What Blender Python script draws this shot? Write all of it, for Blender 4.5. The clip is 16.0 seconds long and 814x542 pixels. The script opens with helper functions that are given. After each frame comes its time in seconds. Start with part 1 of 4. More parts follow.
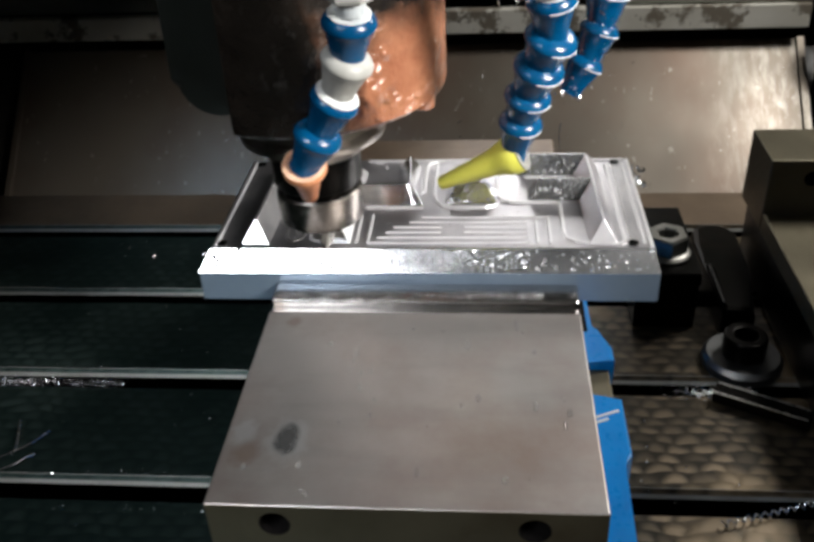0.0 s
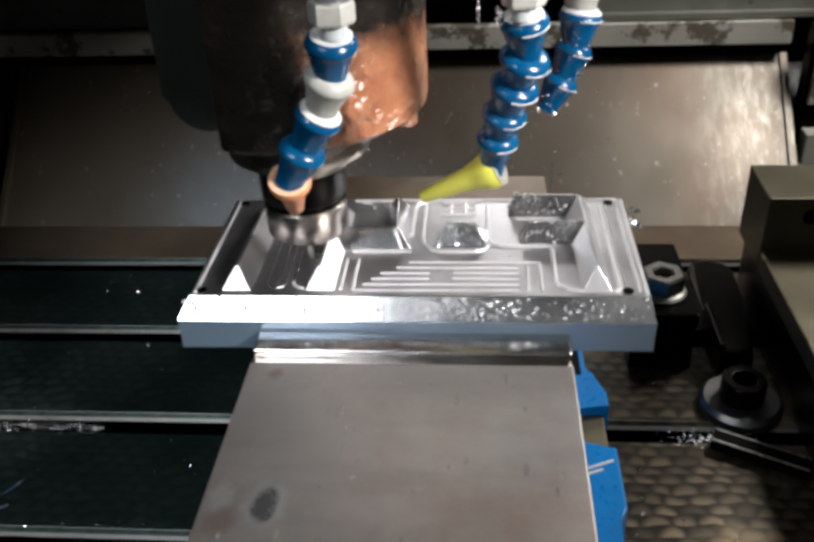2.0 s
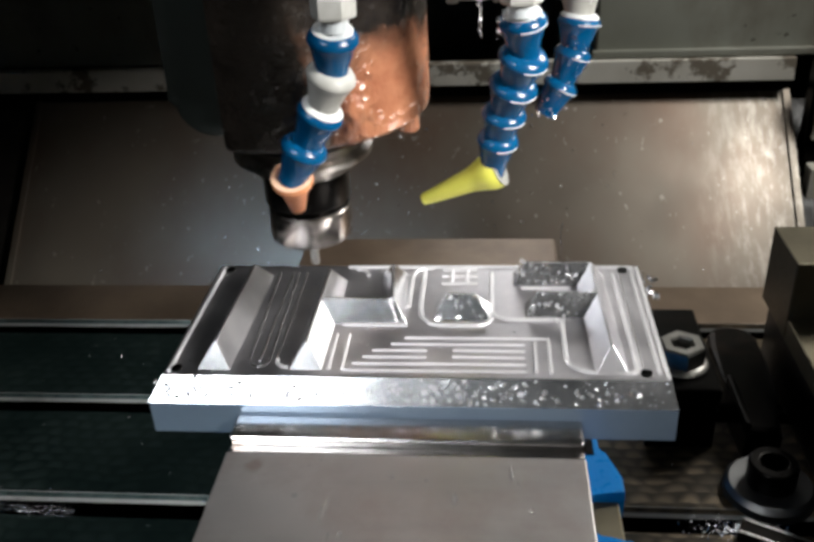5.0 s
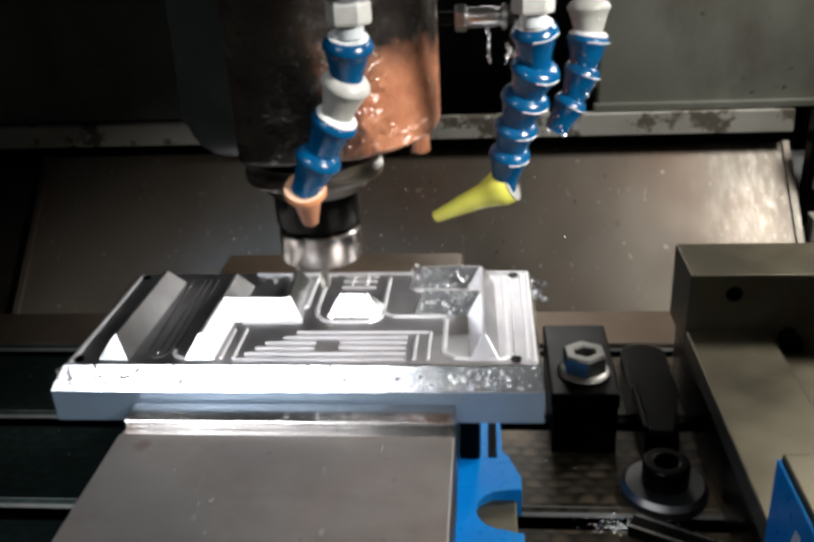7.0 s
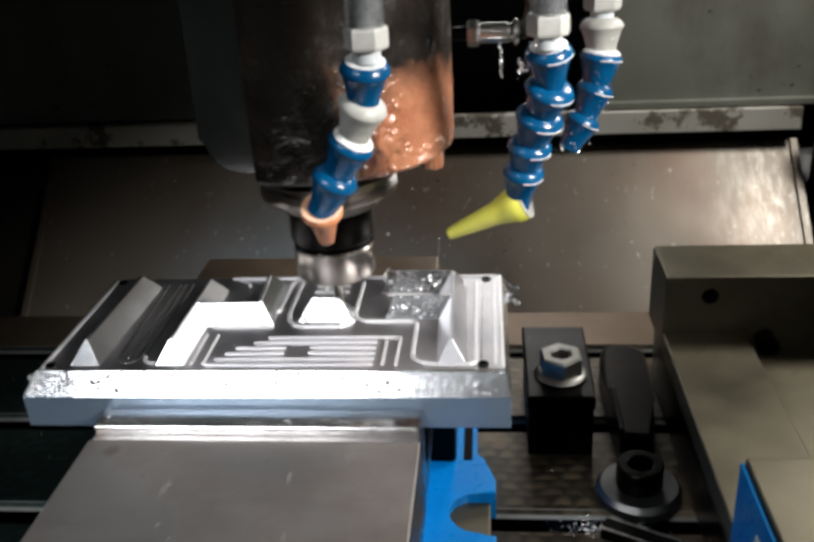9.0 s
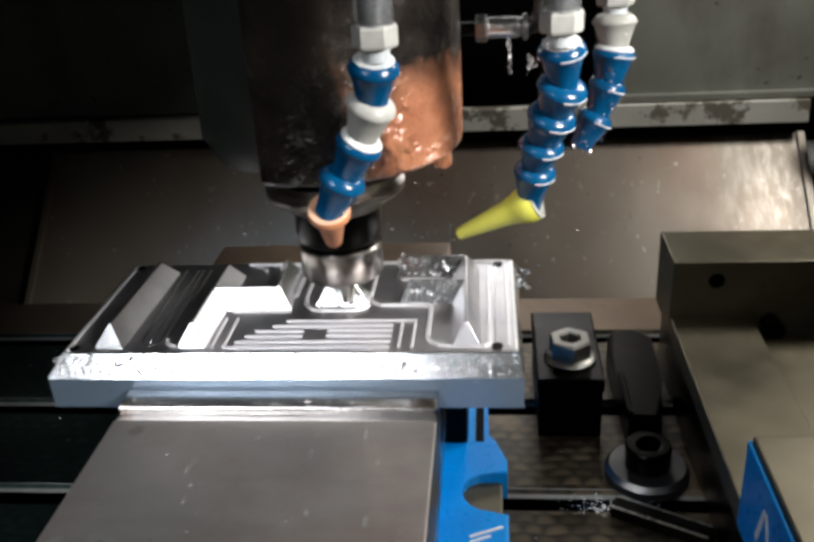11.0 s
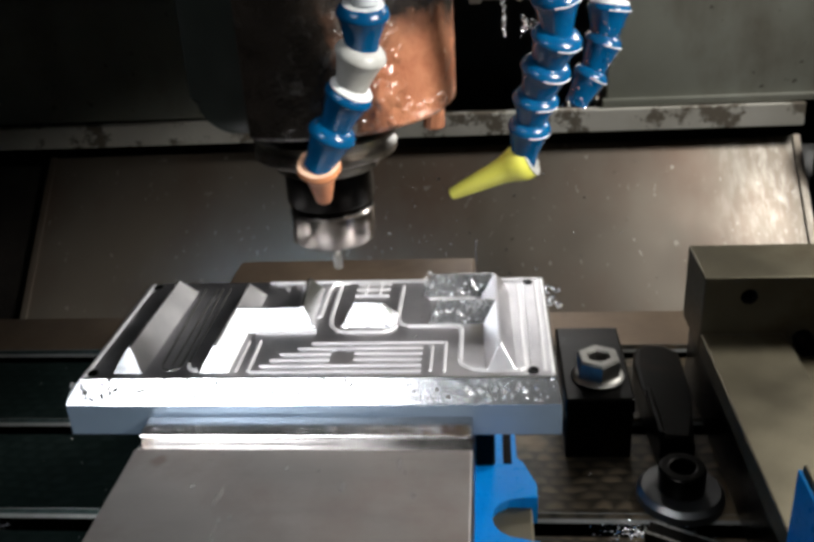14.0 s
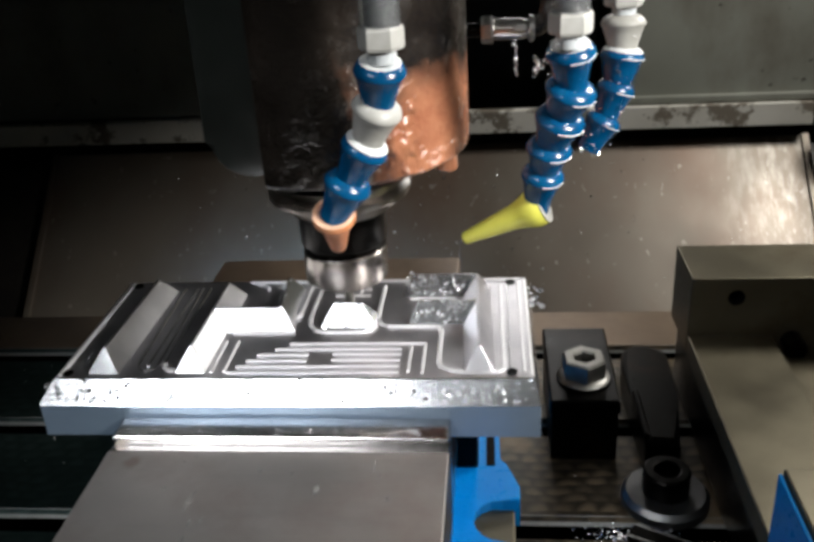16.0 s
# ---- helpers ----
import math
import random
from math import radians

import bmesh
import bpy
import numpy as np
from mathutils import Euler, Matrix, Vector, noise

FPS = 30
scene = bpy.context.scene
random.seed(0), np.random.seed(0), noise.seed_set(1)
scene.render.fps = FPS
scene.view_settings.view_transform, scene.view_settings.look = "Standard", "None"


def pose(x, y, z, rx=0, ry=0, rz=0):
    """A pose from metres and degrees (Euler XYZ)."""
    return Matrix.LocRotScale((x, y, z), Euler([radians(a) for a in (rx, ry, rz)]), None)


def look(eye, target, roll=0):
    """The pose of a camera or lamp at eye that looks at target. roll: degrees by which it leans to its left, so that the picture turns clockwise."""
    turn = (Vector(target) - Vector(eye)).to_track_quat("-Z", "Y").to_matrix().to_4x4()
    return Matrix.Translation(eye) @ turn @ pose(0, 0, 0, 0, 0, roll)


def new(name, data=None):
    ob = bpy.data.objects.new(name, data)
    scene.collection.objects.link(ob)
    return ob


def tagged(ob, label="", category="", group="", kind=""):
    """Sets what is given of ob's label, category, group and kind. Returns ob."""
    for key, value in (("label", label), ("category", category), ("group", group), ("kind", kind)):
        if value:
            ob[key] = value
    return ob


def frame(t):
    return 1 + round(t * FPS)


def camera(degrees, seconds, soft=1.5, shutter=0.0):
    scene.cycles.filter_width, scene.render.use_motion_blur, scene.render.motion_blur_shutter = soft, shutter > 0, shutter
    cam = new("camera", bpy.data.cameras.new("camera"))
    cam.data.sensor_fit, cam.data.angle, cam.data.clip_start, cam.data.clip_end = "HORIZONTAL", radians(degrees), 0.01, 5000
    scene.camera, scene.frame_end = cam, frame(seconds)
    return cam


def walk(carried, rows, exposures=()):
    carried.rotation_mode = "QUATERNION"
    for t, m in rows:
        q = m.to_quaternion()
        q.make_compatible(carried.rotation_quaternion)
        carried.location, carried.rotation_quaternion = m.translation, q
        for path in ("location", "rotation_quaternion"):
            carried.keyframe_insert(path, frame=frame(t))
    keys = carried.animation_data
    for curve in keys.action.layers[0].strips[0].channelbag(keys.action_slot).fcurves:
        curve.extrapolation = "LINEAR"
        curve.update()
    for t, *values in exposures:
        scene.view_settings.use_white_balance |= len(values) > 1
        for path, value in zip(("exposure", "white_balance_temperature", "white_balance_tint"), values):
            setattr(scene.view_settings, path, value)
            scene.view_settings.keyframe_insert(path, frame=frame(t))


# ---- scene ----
# machine frame: x along the table, y towards the column, z up, metres
def view(x, y, z, yaw, pitch, roll):
    a, b = radians(yaw), radians(pitch)
    ahead = Vector((-math.sin(a) * math.cos(b), math.cos(a) * math.cos(b), math.sin(b)))
    return look((x, y, z), Vector((x, y, z)) + ahead, roll)


cam = camera(49.43, 16.0, soft=3.6)
walk(cam, [(r[0], view(*r[1:])) for r in (
    (0.0, 0.0757, -0.3081, 0.2440, 5.92, -33.04, -3.03),
    (0.5, 0.0773, -0.3117, 0.2437, 5.59, -32.84, -2.83),
    (1.0, 0.0813, -0.3146, 0.2460, 5.50, -32.63, -2.76),
    (1.5, 0.0835, -0.3171, 0.2472, 5.38, -32.49, -2.62),
    (2.0, 0.0827, -0.3205, 0.2491, 5.49, -32.17, -2.77),
    (2.5, 0.0818, -0.3207, 0.2495, 5.40, -32.15, -2.77),
    (3.0, 0.0836, -0.3218, 0.2500, 5.24, -31.89, -2.79),
    (3.2, 0.0836, -0.3214, 0.2492, 4.92, -32.08, -2.50),
    (5.3, 0.0890, -0.3389, 0.2385, 6.28, -28.44, -3.01),
    (5.5, 0.0931, -0.3455, 0.2363, 6.16, -27.65, -3.34),
    (6.0, 0.0899, -0.3525, 0.2265, 6.65, -24.58, -3.31),
    (6.5, 0.0826, -0.3461, 0.2198, 5.84, -24.40, -2.98),
    (7.0, 0.0813, -0.3423, 0.2208, 5.85, -24.86, -2.93),
    (7.5, 0.0814, -0.3420, 0.2217, 5.86, -24.97, -2.97),
    (8.0, 0.0822, -0.3412, 0.2202, 5.81, -25.10, -3.02),
    (8.5, 0.0797, -0.3432, 0.2228, 6.02, -25.09, -3.14),
    (10.8, 0.0722, -0.3328, 0.2270, 6.21, -25.48, -3.47),
    (11.0, 0.0726, -0.3328, 0.2272, 6.26, -25.71, -3.46),
    (11.5, 0.0738, -0.3348, 0.2272, 5.96, -25.84, -3.27),
    (12.0, 0.0737, -0.3353, 0.2268, 6.03, -25.72, -3.46),
    (12.5, 0.0750, -0.3329, 0.2266, 6.10, -25.67, -3.40),
    (13.0, 0.0751, -0.3329, 0.2284, 6.02, -25.65, -3.45),
    (13.5, 0.0746, -0.3344, 0.2276, 6.03, -25.63, -3.52),
    (14.0, 0.0741, -0.3335, 0.2286, 6.12, -25.50, -3.62),
    (14.5, 0.0754, -0.3322, 0.2286, 5.98, -25.59, -3.55),
    (15.0, 0.0746, -0.3312, 0.2291, 6.00, -25.43, -3.56),
    (15.5, 0.0734, -0.3297, 0.2269, 6.01, -25.73, -3.58),
    (16.0, 0.0698, -0.3271, 0.2266, 6.29, -25.61, -3.51),
)])

# ---- world and lamps ----
world = bpy.data.worlds.new("workshop")
scene.world = world
world.use_nodes = True
world.node_tree.nodes["Background"].inputs[0].default_value = (0.48, 0.66, 0.66, 1)
world.node_tree.nodes["Background"].inputs[1].default_value = 0.005
scene.view_settings.exposure = 0.0


def area_lamp(name, eye, target, sx, sy, watts, color, spread=180):
    lamp = bpy.data.lights.new(name, "AREA")
    lamp.shape, lamp.size, lamp.size_y = "RECTANGLE", sx, sy
    lamp.energy, lamp.color, lamp.spread = watts, color, radians(spread)
    ob = new(name, lamp)
    ob.matrix_world = look(eye, target)
    return ob


area_lamp("work_light_front", (-0.28, -0.55, 0.55), (-0.03, 0.0, -0.12), 0.30, 0.26, 0.27, (0.92, 0.965, 1.0), 36)
area_lamp("work_light_side", (0.64, 0.48, 0.54), (0.16, 0.36, -0.08), 0.20, 0.20, 3.0, (1.0, 0.985, 0.94), 130)
area_lamp("work_light_door", (0.47, -0.24, 0.36), (0.05, 0.04, 0.10), 0.14, 0.14, 0.46, (1.0, 0.98, 0.94), 44)
area_lamp("work_light_rear", (0.10, 0.735, 0.23), (0.03, 0.05, 0.0), 0.24, 0.16, 0.27, (1.0, 0.98, 0.96), 120)
area_lamp("work_light_upper", (-0.46, 0.06, 0.90), (-0.11, 0.52, -0.33), 0.20, 0.14, 0.07, (0.48, 0.72, 1.0), 20)


# ---- materials ----
def rgb(c):
    return (c[0], c[1], c[2], 1.0)


class Nodes:
    def __init__(self, name):
        self.mat = bpy.data.materials.new(name)
        self.mat.use_nodes = True
        self.tree = self.mat.node_tree
        self.bsdf = self.tree.nodes["Principled BSDF"]

    def add(self, kind, **inputs):
        node = self.tree.nodes.new(kind)
        for key, value in inputs.items():
            self.put(node.inputs[key.replace("_", " ")], value)
        return node

    def put(self, socket, value):
        if isinstance(value, bpy.types.NodeSocket):
            self.tree.links.new(value, socket)
        else:
            socket.default_value = value

    def coords(self, scale=(1, 1, 1)):
        c = self.tree.nodes.new("ShaderNodeTexCoord")
        m = self.tree.nodes.new("ShaderNodeMapping")
        m.inputs["Scale"].default_value = scale
        self.tree.links.new(c.outputs["Object"], m.inputs["Vector"])
        return m.outputs["Vector"]

    def noise(self, scale, detail=4.0, stretch=(1, 1, 1), rough=0.55):
        n = self.add("ShaderNodeTexNoise", Vector=self.coords(stretch), Scale=scale, Detail=detail, Roughness=rough)
        return n.outputs["Fac"]

    def ramp(self, fac, *stops):
        r = self.tree.nodes.new("ShaderNodeValToRGB")
        self.tree.links.new(fac, r.inputs["Fac"])
        while len(r.color_ramp.elements) < len(stops):
            r.color_ramp.elements.new(0.5)
        for e, (p, c) in zip(r.color_ramp.elements, stops):
            e.position, e.color = p, rgb(c) if isinstance(c, tuple) else (c, c, c, 1)
        return r.outputs["Color"]

    def mix(self, fac, a, b):
        m = self.tree.nodes.new("ShaderNodeMix")
        m.data_type = "RGBA"
        for socket, value in zip((m.inputs[0], m.inputs[6], m.inputs[7]), (fac, a, b)):
            self.put(socket, rgb(value) if isinstance(value, tuple) else value)
        return m.outputs[2]

    def math(self, op, a, b=0.0):
        m = self.tree.nodes.new("ShaderNodeMath")
        m.operation = op
        self.put(m.inputs[0], a)
        self.put(m.inputs[1], b)
        return m.outputs[0]

    def bump(self, height, strength, distance=0.001):
        b = self.add("ShaderNodeBump", Height=height, Strength=strength, Distance=distance)
        self.tree.links.new(b.outputs["Normal"], self.bsdf.inputs["Normal"])

    def set(self, **inputs):
        for key, value in inputs.items():
            self.put(self.bsdf.inputs[key.replace("_", " ")], rgb(value) if isinstance(value, tuple) else value)
        return self.mat


def metal(name, light, dark, rough_lo, rough_hi, stain=None, grain=(1, 1, 1), scale=25.0, bump=0.15, metallic=1.0, stain_at=(0.55, 0.75)):
    n = Nodes(name)
    big = n.noise(scale, 5.0)
    fine = n.noise(scale * 14, 3.0, grain)
    col = n.mix(n.ramp(big, (0.3, 0.0), (0.7, 1.0)), dark, light)
    if stain:
        s = n.noise(scale * 0.55, 6.0, (1, 1, 1), 0.65)
        col = n.mix(n.ramp(s, (stain_at[0], 0.0), (stain_at[1], 1.0)), col, stain)
    both = n.math("ADD", n.math("MULTIPLY", big, 0.5), n.math("MULTIPLY", fine, 0.5))
    n.set(Base_Color=col, Roughness=n.ramp(both, (0.3, rough_lo), (0.7, rough_hi)), Metallic=metallic)
    n.bump(fine, bump, 0.0004)
    return n.mat


def paint(name, color, dark, rough=0.35, scale=40.0, bump=0.1, chips=None, spec=0.5, chip_at=0.66):
    n = Nodes(name)
    big = n.noise(scale, 5.0)
    fine = n.noise(scale * 9, 3.0)
    col = n.mix(n.ramp(big, (0.35, 0.0), (0.65, 1.0)), dark, color)
    if chips:
        s = n.noise(scale * 1.6, 8.0, (1, 1, 1), 0.7)
        col = n.mix(n.ramp(s, (chip_at, 0.0), (chip_at + 0.04, 1.0)), col, chips)
    n.set(Base_Color=col, Roughness=n.ramp(fine, (0.3, rough * 0.75), (0.7, rough * 1.25)), Specular_IOR_Level=spec)
    n.bump(fine, bump, 0.0005)
    return n.mat


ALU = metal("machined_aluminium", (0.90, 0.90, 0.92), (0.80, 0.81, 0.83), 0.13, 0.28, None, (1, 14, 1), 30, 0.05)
# blue-grey reflected light is put into the plate edge's colour
ALU_SIDE = metal("aluminium_blue_reflection", (0.27, 0.35, 0.45), (0.22, 0.29, 0.38), 0.16, 0.27, None, (1, 1, 9), 30, 0.06, 0.55)
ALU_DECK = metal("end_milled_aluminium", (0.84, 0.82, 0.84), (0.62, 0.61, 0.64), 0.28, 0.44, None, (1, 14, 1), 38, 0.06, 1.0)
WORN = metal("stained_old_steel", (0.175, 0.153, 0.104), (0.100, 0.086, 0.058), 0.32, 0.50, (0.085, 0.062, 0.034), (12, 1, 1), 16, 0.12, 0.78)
STRIP = metal("brown_stained_iron", (0.20, 0.145, 0.10), (0.12, 0.085, 0.06), 0.34, 0.5, (0.07, 0.05, 0.035), (1, 1, 1), 14, 0.1, 0.6)
# whiter copy of the aluminium, glare of the crossbar put into its colour
ALU_LIT = metal("aluminium_lit_flank", (0.90, 0.90, 0.91), (0.82, 0.82, 0.84), 0.4, 0.55, None, (1, 14, 1), 40, 0.05, 0.3)
FLANGE = metal("turned_dark_steel", (0.40, 0.37, 0.34), (0.22, 0.20, 0.18), 0.24, 0.4, (0.1, 0.07, 0.05), (1, 1, 8), 50, 0.08)
JAW = metal("ground_jaw_steel", (0.60, 0.58, 0.57), (0.42, 0.40, 0.39), 0.12, 0.26, (0.24, 0.17, 0.125), (12, 1, 1), 18, 0.1)
EDGE = metal("worn_grey_edge", (0.30, 0.30, 0.285), (0.2, 0.2, 0.19), 0.42, 0.6, (0.1, 0.09, 0.08), (8, 1, 1), 20, 0.1, 0.7)
GUNMETAL = metal("gunmetal_steel", (0.16, 0.15, 0.145), (0.08, 0.075, 0.07), 0.2, 0.34, None, (1, 1, 8), 50, 0.08)
ZINC = metal("zinc_plated_steel", (0.30, 0.29, 0.27), (0.17, 0.165, 0.15), 0.36, 0.50, (0.15, 0.11, 0.08), (1, 1, 1), 60, 0.12)
NUT = metal("polished_collet_nut", (0.30, 0.275, 0.255), (0.20, 0.18, 0.165), 0.20, 0.32, (0.2, 0.16, 0.13), (1, 1, 10), 45, 0.06)
# whitened aluminium: the highlights on fillets and edges are in its colour
RIB = metal("rib_highlight", (0.93, 0.92, 0.93), (0.80, 0.79, 0.81), 0.3, 0.42, None, (1, 1, 1), 60, 0.05, 0.6)
FACE = metal("mid_grey_aluminium", (0.74, 0.74, 0.75), (0.52, 0.52, 0.53), 0.18, 0.30, None, (1, 1, 1), 60, 0.05, 0.95)
CHIP = metal("aluminium_chip", (0.92, 0.93, 0.95), (0.8, 0.8, 0.82), 0.15, 0.35)
BRIGHT = metal("bright_steel", (0.66, 0.66, 0.65), (0.5, 0.49, 0.47), 0.2, 0.38, (0.3, 0.25, 0.2), (1, 1, 10), 40, 0.1)
HARD = metal("hardened_steel", (0.31, 0.265, 0.235), (0.2, 0.165, 0.145), 0.16, 0.32, (0.15, 0.10, 0.07), (12, 1, 1), 18, 0.12)
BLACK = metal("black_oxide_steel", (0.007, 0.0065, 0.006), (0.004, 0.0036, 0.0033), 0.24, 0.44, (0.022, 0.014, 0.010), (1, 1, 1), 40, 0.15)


def ground_steel():
    # ground jaw top: faint brown bloom, one wet patch in a dried ring, pale dried spots
    n = Nodes("ground_steel")
    c = n.tree.nodes.new("ShaderNodeTexCoord")
    sep = n.tree.nodes.new("ShaderNodeSeparateXYZ")
    n.tree.links.new(c.outputs["Object"], sep.inputs[0])
    big, fine, edge = n.noise(16, 5.0), n.noise(224, 3.0, (2, 16, 1)), n.noise(150, 4.0)

    def spot(x, y, rx, ry):
        # 0 at the centre, 1 at the rim; x and y in the vice's own space
        u = n.math("DIVIDE", n.math("SUBTRACT", sep.outputs["X"], x), rx)
        v = n.math("DIVIDE", n.math("SUBTRACT", sep.outputs["Y"], y), ry)
        d = n.math("SQRT", n.math("ADD", n.math("MULTIPLY", u, u), n.math("MULTIPLY", v, v)))
        return n.math("ADD", d, n.math("MULTIPLY", n.math("SUBTRACT", edge, 0.5), 1.3))

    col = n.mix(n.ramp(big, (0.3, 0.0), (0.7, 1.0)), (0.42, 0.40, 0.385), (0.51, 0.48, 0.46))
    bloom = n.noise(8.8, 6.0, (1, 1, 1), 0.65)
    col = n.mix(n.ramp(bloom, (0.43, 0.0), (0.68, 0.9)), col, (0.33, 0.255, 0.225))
    # runs left by the scraper along the slide
    col = n.mix(n.ramp(n.noise(30, 5.0, (0.35, 2.2, 1), 0.6), (0.52, 0.0), (0.75, 0.35)), col, (0.30, 0.28, 0.265))
    rough = n.ramp(n.math("ADD", n.math("MULTIPLY", big, 0.5), n.math("MULTIPLY", fine, 0.5)), (0.3, 0.36), (0.7, 0.54))
    for x, y, rx, ry in ((-0.0505, -0.131, 0.0100, 0.0150), (-0.0695, -0.1265, 0.0065, 0.0100)):
        col = n.mix(n.ramp(spot(x, y, rx, ry), (0.45, 0.55), (1.15, 0.0)), col, (0.60, 0.62, 0.63))
    wet = n.ramp(spot(-0.0509, -0.1305, 0.0055, 0.0100), (0.5, 0.9), (1.1, 0.0))
    col = n.mix(wet, col, (0.20, 0.20, 0.20))
    for x, y, rx, ry in ((-0.0661, -0.1384, 0.0070, 0.0080), (-0.0622, -0.0497, 0.0050, 0.0050)):
        col = n.mix(n.ramp(spot(x, y, rx, ry), (0.4, 0.6), (1.1, 0.0)), col, (0.30, 0.22, 0.175))
    n.set(Base_Color=col, Metallic=0.85, Roughness=n.mix(wet, rough, (0.2, 0.2, 0.2)))
    n.bump(fine, 0.06, 0.0004)
    return n.mat


GROUND = ground_steel()


def wet_sheet():
    # stainless sheet with brown runs; pale runs at one end paint in sheen
    n = Nodes("stainless_sheet")
    c = n.tree.nodes.new("ShaderNodeTexCoord")
    sep = n.tree.nodes.new("ShaderNodeSeparateXYZ")
    n.tree.links.new(c.outputs["Object"], sep.inputs[0])
    film = n.noise(7.0, 6.0, (1.3, 0.7, 0.7), 0.6)
    big = n.noise(2.6, 4.0)
    col = n.mix(n.ramp(big, (0.35, 0.0), (0.65, 1.0)), (0.165, 0.138, 0.112), (0.24, 0.212, 0.172))
    brown = n.noise(3.2, 5.0, (1.2, 0.8, 0.8), 0.6)
    col = n.mix(n.ramp(brown, (0.42, 0.0), (0.64, 0.8)), col, (0.155, 0.098, 0.070))
    spots = n.noise(130.0, 2.0, (1, 0.6, 0.6), 0.5)
    col = n.mix(n.ramp(spots, (0.68, 0.0), (0.73, 0.5)), col, (0.42, 0.40, 0.36))
    # dried lightens wet runs near +x, where the sheet catches the lamp
    runs = n.noise(70.0, 6.0, (1.5, 0.45, 0.45), 0.68)
    where = n.ramp(n.math("ADD", n.math("MULTIPLY", sep.outputs["X"], 4.0), -1.30), (0.0, 0.0), (0.40, 1.0))
    dried = n.math("MULTIPLY", n.ramp(runs, (0.47, 0.0), (0.68, 0.55)), where)
    col = n.mix(dried, col, (0.50, 0.47, 0.42))
    n.set(Base_Color=col, Metallic=0.55, Roughness=n.ramp(film, (0.35, 0.36), (0.65, 0.50)))
    n.bump(n.math("ADD", n.noise(45.0, 3.0, (1.5, 0.7, 1)), n.math("MULTIPLY", spots, 0.5)), 0.05, 0.001)
    return n.mat


STAINLESS = wet_sheet()


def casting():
    # cast iron: lit flank painted rusty brown, the shaded rest painted near black
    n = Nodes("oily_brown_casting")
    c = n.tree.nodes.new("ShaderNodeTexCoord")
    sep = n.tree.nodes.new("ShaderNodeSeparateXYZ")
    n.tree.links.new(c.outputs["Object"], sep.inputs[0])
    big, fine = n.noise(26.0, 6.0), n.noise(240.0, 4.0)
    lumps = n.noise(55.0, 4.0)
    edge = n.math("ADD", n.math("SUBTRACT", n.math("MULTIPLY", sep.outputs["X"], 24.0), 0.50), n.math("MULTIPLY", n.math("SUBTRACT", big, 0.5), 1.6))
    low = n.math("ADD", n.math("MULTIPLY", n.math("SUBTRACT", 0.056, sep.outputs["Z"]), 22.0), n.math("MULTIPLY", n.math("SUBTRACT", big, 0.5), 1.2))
    # bare marks the lit part, towards +x and low down
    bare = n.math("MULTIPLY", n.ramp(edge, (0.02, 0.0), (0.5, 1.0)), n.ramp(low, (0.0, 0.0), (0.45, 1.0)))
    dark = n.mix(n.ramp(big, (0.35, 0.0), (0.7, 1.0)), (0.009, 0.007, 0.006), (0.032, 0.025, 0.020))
    # grey flecks draw in the glints off the wet, bumpy dark side
    glint_flecks = n.math("MULTIPLY", n.ramp(n.noise(95.0, 6.0, (1, 1, 0.6), 0.7), (0.56, 0.0), (0.68, 0.6)), n.ramp(n.noise(17.0, 3.0), (0.45, 0.0), (0.6, 1.0)))
    dark = n.mix(glint_flecks, dark, (0.20, 0.19, 0.175))
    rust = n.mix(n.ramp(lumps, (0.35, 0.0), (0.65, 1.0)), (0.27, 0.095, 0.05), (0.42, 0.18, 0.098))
    # film of running coolant on part of the brown flank
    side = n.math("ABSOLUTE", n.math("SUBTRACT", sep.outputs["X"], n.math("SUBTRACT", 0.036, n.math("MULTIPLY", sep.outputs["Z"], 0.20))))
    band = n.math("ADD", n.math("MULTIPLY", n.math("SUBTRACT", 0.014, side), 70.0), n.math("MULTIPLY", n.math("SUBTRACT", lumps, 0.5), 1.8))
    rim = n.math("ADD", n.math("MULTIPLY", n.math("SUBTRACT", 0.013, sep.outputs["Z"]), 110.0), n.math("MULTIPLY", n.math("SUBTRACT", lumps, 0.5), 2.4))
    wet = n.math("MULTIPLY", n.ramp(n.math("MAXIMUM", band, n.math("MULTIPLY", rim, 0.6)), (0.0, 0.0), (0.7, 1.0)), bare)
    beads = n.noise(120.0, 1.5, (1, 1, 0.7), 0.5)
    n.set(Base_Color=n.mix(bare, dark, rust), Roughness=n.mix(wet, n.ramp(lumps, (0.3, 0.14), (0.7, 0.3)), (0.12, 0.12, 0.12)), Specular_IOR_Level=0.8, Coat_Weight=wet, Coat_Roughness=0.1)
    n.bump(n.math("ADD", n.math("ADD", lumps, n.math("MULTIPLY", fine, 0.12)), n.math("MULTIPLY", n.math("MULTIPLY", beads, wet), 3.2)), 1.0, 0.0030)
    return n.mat


